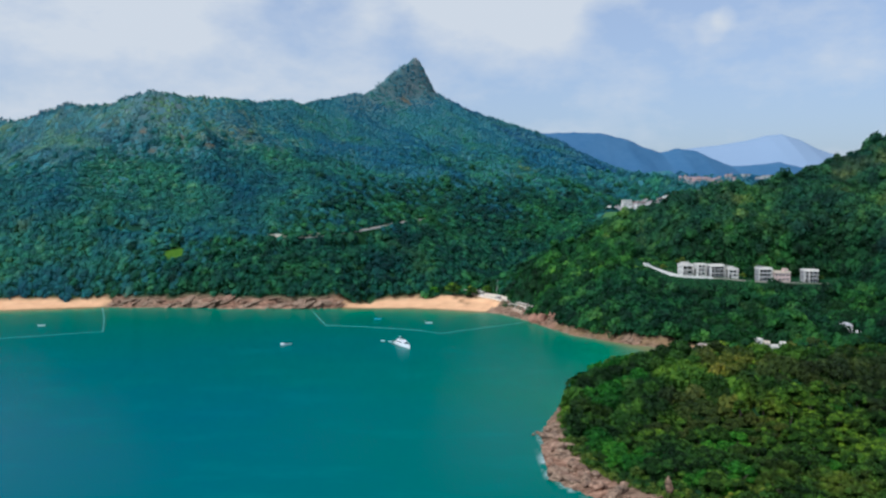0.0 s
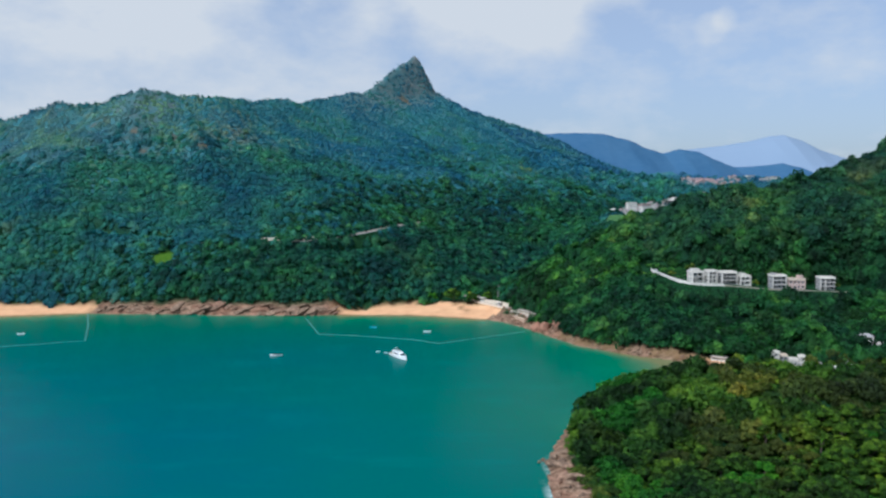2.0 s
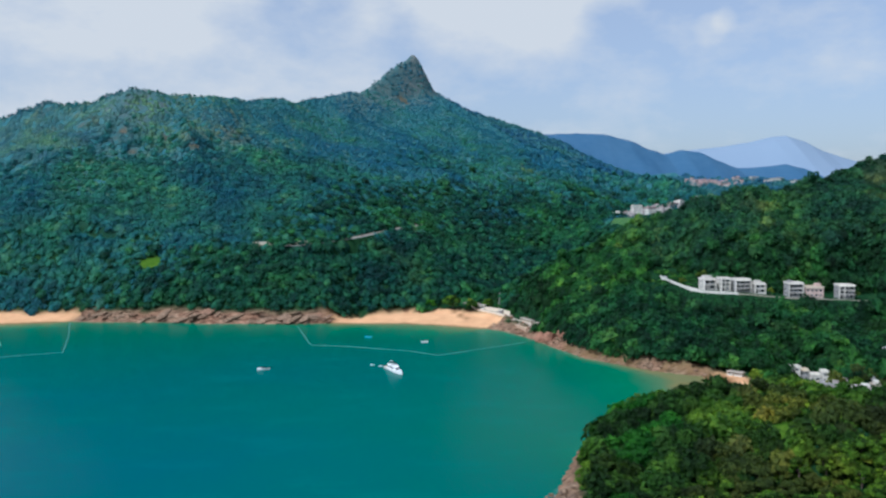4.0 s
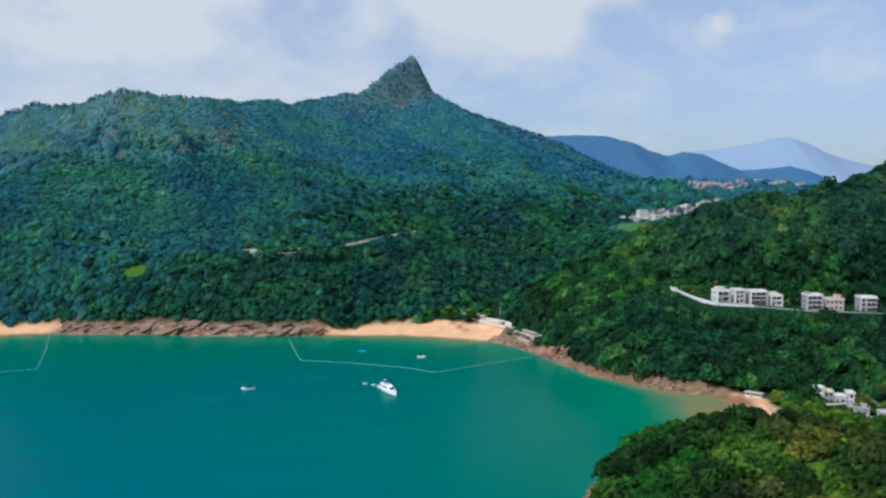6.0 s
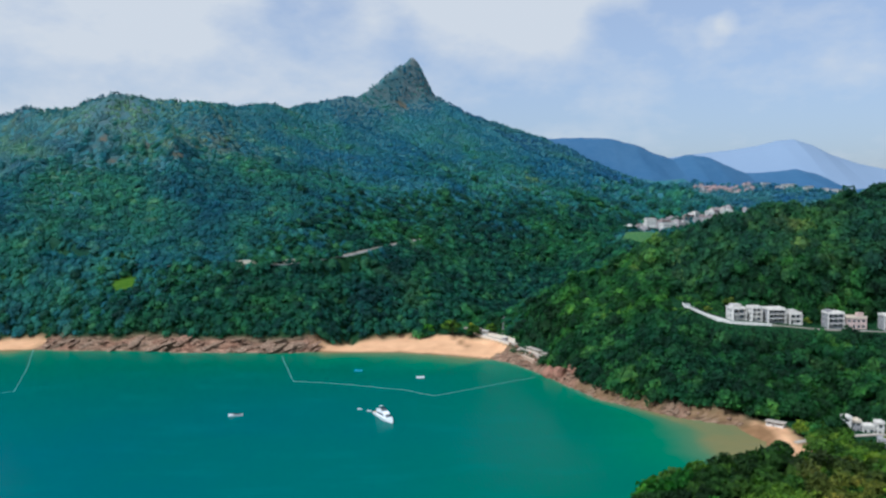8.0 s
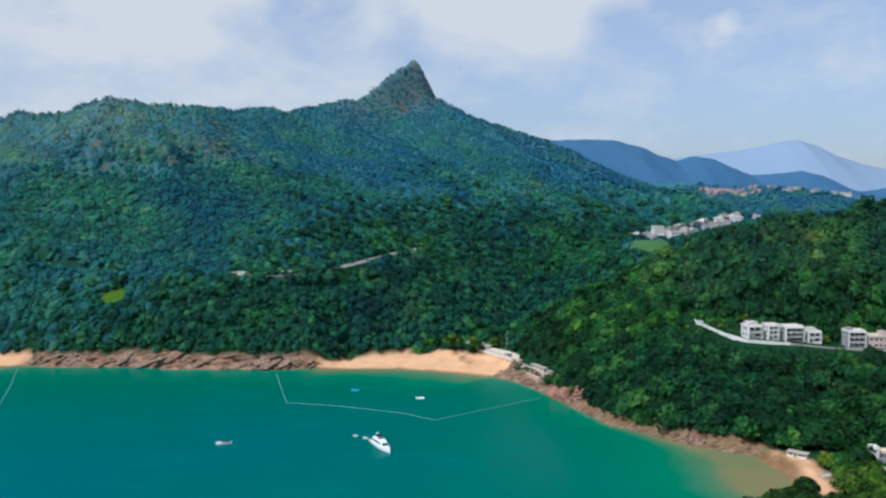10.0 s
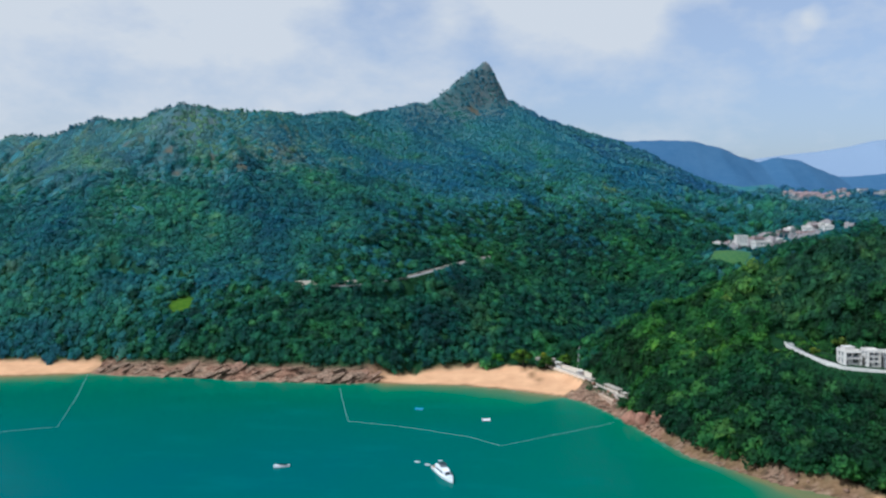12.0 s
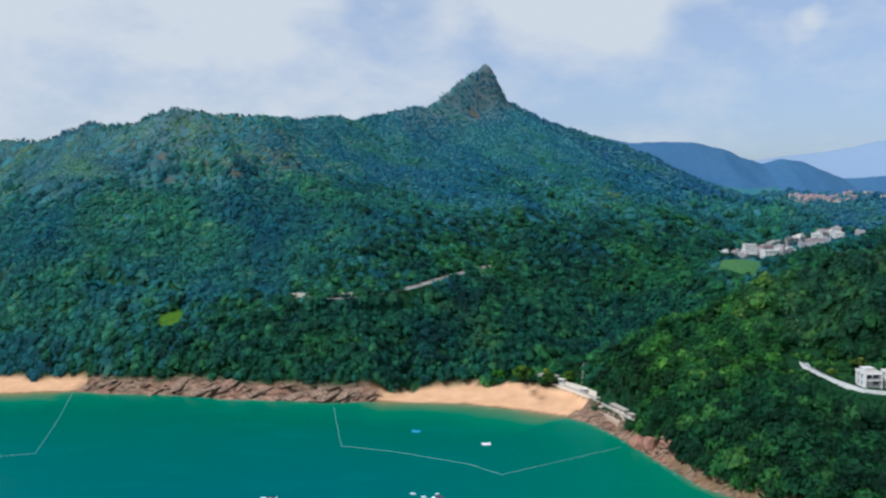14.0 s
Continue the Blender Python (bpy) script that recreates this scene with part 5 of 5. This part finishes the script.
def yacht():
    top = thing("yacht", "large white motor yacht with a dark flybridge canopy", "boat")
    bm = bmesh.new()
    hull(bm, 23.5, 5.9, 1.2, 1.5, 0.8)
    part("hull", bm, GEL, top)
    bm = bmesh.new()
    box(bm, -13.2, -11.7, -2.3, 2.3, 0.35, 0.6)
    part("swim_platform", bm, TEAK, top)
    bm = bmesh.new()
    box(bm, -11.5, -7.2, -2.4, 2.4, 1.92, 2.0)
    part("aft_deck", bm, TEAK, top)
    bm = bmesh.new()
    wedge(bm, -7.0, 6.5, -7.0, 3.6, 2.35, 2.0, 1.9, 4.3)
    saloon = part("saloon", bm, GEL, top)
    bm = bmesh.new()
    for s in (-1, 1):
        v = [bm.verts.new(p) for p in ((-6.0, s * 2.34, 2.75), (3.6, s * 2.02, 2.75), (2.4, s * 1.9, 3.75), (-6.0, s * 2.18, 3.75))]
        bm.faces.new(v if s < 0 else list(reversed(v)))
    part("side_window", bm, SMOKED, saloon)
    bm = bmesh.new()
    v = [bm.verts.new(p) for p in ((6.1, -1.55, 2.4), (6.1, 1.55, 2.4), (4.05, 1.38, 4.05), (4.05, -1.38, 4.05))]
    bm.faces.new(v)
    part("windscreen", bm, SMOKED, saloon)
    bm = bmesh.new()
    wedge(bm, -7.2, 2.6, -7.4, 1.6, 2.1, 2.15, 4.3, 5.0)
    part("flybridge", bm, GEL, top)
    bm = bmesh.new()
    box(bm, -4.6, -0.4, -1.8, 1.8, 6.55, 6.7)
    for x in (-4.3, -0.7):
        for y in (-1.6, 1.6):
            box(bm, x - 0.05, x + 0.05, y - 0.05, y + 0.05, 5.0, 6.55)
    part("canopy", bm, SMOKED, top, "dark canopy over the flybridge")
    bm = bmesh.new()
    limb(bm, (-5.6, 0, 5.0), (-6.0, 0, 7.4), 0.16, 0.06)
    box(bm, -6.3, -5.4, -0.9, 0.9, 7.1, 7.25)
    part("mast", bm, GEL, top)
    bm = bmesh.new()
    for s in (-1, 1):
        for i in range(8):
            x = 3.5 + i * 1.05
            w = 2.95 * (1 - max(0.0, ((x / 23.5 + 0.5) - 0.45) / 0.55) ** 2.2) - 0.12
            z = 1.9 + 1.1 * (x / 23.5 + 0.5) ** 2
            box(bm, x - 0.025, x + 0.025, s * w - 0.025, s * w + 0.025, z, z + 0.75)
    part("bow_rail", bm, STEEL, top)
    bm = bmesh.new()
    wedge(bm, 4.8, 8.6, 5.0, 8.2, 1.3, 1.1, 2.3, 2.75)
    part("sun_pad", bm, RUBBER, top)
    return top


def aim_at(x, y, tx, ty, z=0.0):
    return pose(x, y, z, 0, 0, math.degrees(math.atan2(ty - y, tx - x)))


boat = yacht()
boat.matrix_basis = aim_at(-22.1, 508.0, -17.1, 497.4) @ Matrix.Diagonal((0.92, 0.92, 0.72, 1))


def tender(label, material, length=3.6):
    top = thing("tender", label, "boat")
    bm = bmesh.new()
    hull(bm, length, 1.7, 0.25, 0.5, 0.25, 8)
    part("hull", bm, material, top)
    bm = bmesh.new()
    box(bm, -0.6, 0.0, -0.45, 0.45, 0.5, 0.85)
    part("seat", bm, GEL, top)
    bm = bmesh.new()
    box(bm, -length / 2 - 0.3, -length / 2, -0.2, 0.2, 0.1, 0.95)
    part("outboard_motor", bm, DARK_METAL, top)
    return top


t1 = tender("pale inflatable tender moored behind the yacht", RUBBER)
t1.matrix_basis = aim_at(-31.0, 521.5, -26, 520) @ Matrix.Scale(0.75, 4)
copy_thing(t1, aim_at(-36.2, 525.2, -30, 523.5))


def motorboat(label, cover):
    top = thing("motorboat", label, "boat")
    bm = bmesh.new()
    hull(bm, 7.2, 2.4, 0.4, 0.8, 0.5, 9)
    part("hull", bm, GEL, top)
    bm = bmesh.new()
    wedge(bm, -0.6, 1.6, -0.5, 0.6, 0.9, 0.75, 0.8, 1.5)
    part("windscreen", bm, SMOKED, top)
    bm = bmesh.new()
    box(bm, -3.0, -0.7, -0.95, 0.95, 0.82, 1.05)
    part("cockpit_cover", bm, cover, top)
    bm = bmesh.new()
    box(bm, -4.0, -3.6, -0.3, 0.3, 0.1, 1.3)
    part("outboard_motor", bm, DARK_METAL, top)
    return top


mb = motorboat("small white motorboat with a dark cockpit cover", SMOKED)
mb.matrix_basis = aim_at(-97.6, 512.5, -105, 510)


def raft(label, deck, rail):
    """A moored swimming raft on floats."""
    top = thing("swim_raft", label, "raft")
    bm = bmesh.new()
    box(bm, -2.3, 2.3, -1.9, 1.9, 0.45, 0.68)
    part("deck", bm, deck, top)
    for s in (-1, 1):
        bm = bmesh.new()
        limb(bm, (-2.4, s * 1.3, 0.18), (2.4, s * 1.3, 0.18), 0.34, 0.34, 10)
        part("float", bm, FLOAT, top)
    bm = bmesh.new()
    for x in (-2.2, 2.2):
        for y in (-1.8, 1.8):
            box(bm, x - 0.05, x + 0.05, y - 0.05, y + 0.05, 0.68, 1.5)
        box(bm, x - 0.05, x + 0.05, -1.8, 1.8, 1.42, 1.52)
    part("handrail", bm, rail, top)
    return top


r1 = raft("white swimming raft moored inside the float line", GEL, STEEL)
r1.matrix_basis = pose(-6.7, 601, 0, 0, 0, 12)
r2 = raft("blue swimming raft moored inside the float line", CYAN, CYAN)
r2.matrix_basis = pose(-46.8, 621, 0, 0, 0, -8)
copy_thing(r1, pose(-293, 590.5, 0, 0, 0, 20))


def float_line(label, line, step=1.75):
    top = thing("float_line", label, "float line")
    first = None
    for p, q in zip(line, line[1:]):
        p, q = Vector((*p, 0.06)), Vector((*q, 0.06))
        n = int((q - p).length / step)
        turn = math.degrees(math.atan2(q.y - p.y, q.x - p.x))
        for i in range(n):
            t = (i + 0.5) / n
            c = p.lerp(q, t) + Vector((rng.normal(0, 0.25), rng.normal(0, 0.25), 0))
            m = pose(c.x, c.y, c.z, 0, 0, turn + rng.normal(0, 3))
            if first is None:
                bm = bmesh.new()
                limb(bm, (-0.85, 0, 0), (-0.5, 0, 0), 0.08, 0.25, 8)
                limb(bm, (-0.5, 0, 0), (0.5, 0, 0), 0.25, 0.25, 8)
                limb(bm, (0.5, 0, 0), (0.85, 0, 0), 0.25, 0.08, 8)
                first = part("float", bm, FLOAT, top)
                first.matrix_basis = m
            else:
                share("float", first, top, m)
    return top


float_line("long line of pale floats round the middle beach", [(-105.3, 670.5), (-83, 591.8), (-54, 585), (-14, 568.5), (2, 554.4), (64.5, 603.5)])
float_line("long line of pale floats off the west beach", [(-291, 694), (-262, 628), (-236.8, 565), (-330, 519)])

# ---- rocks ----
STONE = Shader("shore_stone", 0.85, 0.0, 0.25)
_v = STONE.noise(0.5, 8, 0.7, (1, 1, 2.2))
STONE.color(STONE.mix(STONE.remap(STONE.noise(0.07, 5, 0.6), 0.48, 0.64, 0, 0.32), STONE.ramp(_v, (0.34, (0.045, 0.033, 0.026)), (0.48, (0.18, 0.115, 0.073)), (0.68, (0.37, 0.26, 0.17))), STONE.ramp(_v, (0.34, (0.07, 0.03, 0.02)), (0.5, (0.3, 0.125, 0.075)), (0.66, (0.46, 0.22, 0.14)))))
STONE.bump(STONE.noise(1.1, 8, 0.72), 0.9, 0.5)
STONE = STONE.mat


def rock(label, stretch, seed):
    """An angular, split boulder of about unit size."""
    r = np.random.default_rng(seed)
    co, tri = ico(1)
    planes = r.normal(size=(20, 3))
    planes /= np.linalg.norm(planes, axis=1, keepdims=True)
    cut = r.uniform(0.5, 0.82, 20)
    for p, c in zip(planes, cut):
        over = np.maximum(co @ p - c, 0)
        co = co - over[:, None] * p * 0.92
    co = co * stretch + r.normal(0, 0.025, co.shape)
    ob = mesh_object("rock", co, tri, STONE, smooth_faces=False)
    return tagged(ob, label, "rock", "shore rocks")


ROCKS = [rock("jagged red-brown shore rock", (1.0, 0.8, 0.7), 1), rock("jagged red-brown shore rock", (1.3, 0.7, 0.55), 2), rock("slanting slab of red-brown rock", (1.5, 0.9, 0.4), 3),
         rock("slanting slab of red-brown rock", (1.2, 0.6, 0.8), 4), rock("low brown boulder at the waterline", (0.9, 0.9, 0.6), 5)]
placed = [0] * 5


def lay(k, x, y, size, lean=12, sink=0.25):
    z = max(0.0, float(land_height(np.array([x]), np.array([y]))[0][0]))
    m = Matrix.Translation((x, y, z + size * (0.4 - sink))) @ pose(0, 0, 0, rng.uniform(-lean, lean) + 10, rng.uniform(-lean, lean), rng.uniform(0, 360)) @ Matrix.Scale(size, 4)
    if placed[k] == 0:
        ROCKS[k].matrix_basis = m
    else:
        copy_thing(ROCKS[k], m)
    placed[k] += 1


def along_coast(t):
    i = min(int(t), len(COAST) - 2)
    a, b = COAST[i], COAST[i + 1]
    f = t - i
    nx, ny = -(b[1] - a[1]), b[0] - a[0]
    n = math.hypot(nx, ny)
    return a[0] + (b[0] - a[0]) * f, a[1] + (b[1] - a[1]) * f, nx / n, ny / n


for t0, t1, count, big in ((5.05, 11.6, 30, 1.8), (15.3, 23.2, 70, 1.5), (30.6, 36.0, 120, 2.6)):
    for i in range(count):
        place = rng.uniform(t0, t1)
        x, y, nx, ny = along_coast(place)
        far_in = rng.uniform(0.0, 1.0) ** 1.3 * float(np.interp(place, EDGE_AT, EDGE)) * 0.95
        lay(int(rng.integers(0, 5)), x + nx * far_in, y + ny * far_in, 0.6 + (big - 0.6) * rng.uniform() ** 1.8)
FINS = [rock("slanting fin of red-brown rock above the water", (1.9, 0.55, 1.0), 11), rock("slanting fin of red-brown rock above the water", (1.5, 0.6, 1.2), 12), rock("grey-topped shoulder of layered rock", (1.7, 0.9, 0.9), 13)]
for i in range(70):
    place = 5.25 + 6.1 * (i + rng.uniform(0, 0.9)) / 70
    x, y, nx, ny = along_coast(place)
    deep = float(np.interp(place, EDGE_AT, EDGE))
    x, y = x + nx * deep * rng.uniform(0.08, 0.7), y + ny * deep * rng.uniform(0.08, 0.7)
    size = rng.uniform(1.3, 2.7)
    m = Matrix.Translation((x, y, float(land_height(np.array([x]), np.array([y]))[0][0]) + size * 0.1)) @ pose(0, 0, 0, rng.uniform(-12, 18), rng.uniform(-26, -8), rng.uniform(10, 75)) @ Matrix.Diagonal((size, size, size * 0.5, 1))
    if i < 3:
        FINS[i].matrix_basis = m
    else:
        copy_thing(FINS[i % 3], m)
for x, y, size, k in ((39.5, 313, 2.0, 4), (37.5, 311, 1.5, 4)):
    lay(k, x, y, size, 6, 0.15)
def block(label, material, x, y, size, stretch, seed, up=0.25, turn=0.0, group="shore outcrop"):
    """A single angular rock set into the shore."""
    ob = rock(label, stretch, seed)
    ob.data.materials[0] = material
    ob["group"] = group
    ob.matrix_basis = Matrix.Translation((x, y, max(0.0, float(land_height(np.array([float(x)]), np.array([float(y)]))[0][0])) + size * up)) @ pose(0, 0, 0, 8, -6, turn) @ Matrix.Scale(size, 4)
    return ob


block("blocky red-brown outcrop above the water", RED_ROCK, 73.5, 604, 6.2, (1.0, 1.0, 0.95), 41, 0.3, 20)
block("blocky red-brown outcrop above the water", RED_ROCK, 77.5, 597, 6.6, (1.0, 0.8, 1.05), 44, 0.3, 60)
block("red-brown shoulder of rock beyond a dark cleft", RED_ROCK, 86.0, 588.5, 5.6, (1.2, 0.75, 0.85), 47, 0.2, 115)
for i in range(22):
    f = i / 21
    block("pale boulder heaped below the sea wall", PALE_ROCK if i % 3 else RED_ROCK, 53.5 + 19 * f + rng.uniform(-2.2, 2.2), 679 - 47 * f + rng.uniform(-2.0, 2.0), rng.uniform(0.9, 1.9), (1.0, rng.uniform(0.6, 0.9), rng.uniform(0.5, 0.8)), 60 + i, 0.2, rng.uniform(0, 180), "sea wall boulders")
spire = rock("tall pale rock spire on the headland shore", (0.42, 0.36, 1.7), 9)
spire.matrix_basis = Matrix.Translation((71, 241, float(land_height(np.array([71.0]), np.array([241.0]))[0][0]) + 2.2)) @ pose(0, 0, 0, 4, -8, 20) @ Matrix.Scale(3.0, 4)

# ---- garden trees ----
SPOTS = [(4, 186, 609, 2.2, "tall yellow-green tree behind the white villa"), (4, 170, 603, 1.2, "olive-green garden tree beside the access road"), (4, 226, 592, 1.2, "brownish garden tree between the villas"),
         (4, 259, 597, 1.3, "brownish garden tree between the villas"), (4, 281, 588, 1.5, "yellow-green garden tree at the end of the terrace"), (0, 31, 716, 1.25, "round dark tree in front of the changing hut"),
         (4, 30, 738, 1.6, "olive-green tree behind the changing hut"), (0, 15, 724, 1.6, "dark tree at the back of the beach"), (2, -4, 728, 1.2, "green tree at the back of the beach"), (0, 45, 722, 1.2, "dark tree beside the steps")]
SPOTS += [(k, 98 + 3.6 * i, 405 + 2.75 * i + (i * 37 % 5) - 4, 0.95 + 0.08 * (i * 7 % 4), "broad dark green tree at the back of the headland") for i, k in enumerate((0, 1, 0, 0, 1, 0, 1, 0, 1, 0, 0, 1, 0, 1, 0))]
for k, x, y, size, label in SPOTS:
    tagged(copy_thing(KINDS[k], stand(KINDS[k], x, y, size, rng.uniform(0, 6), 0.3)), label, group="garden trees")
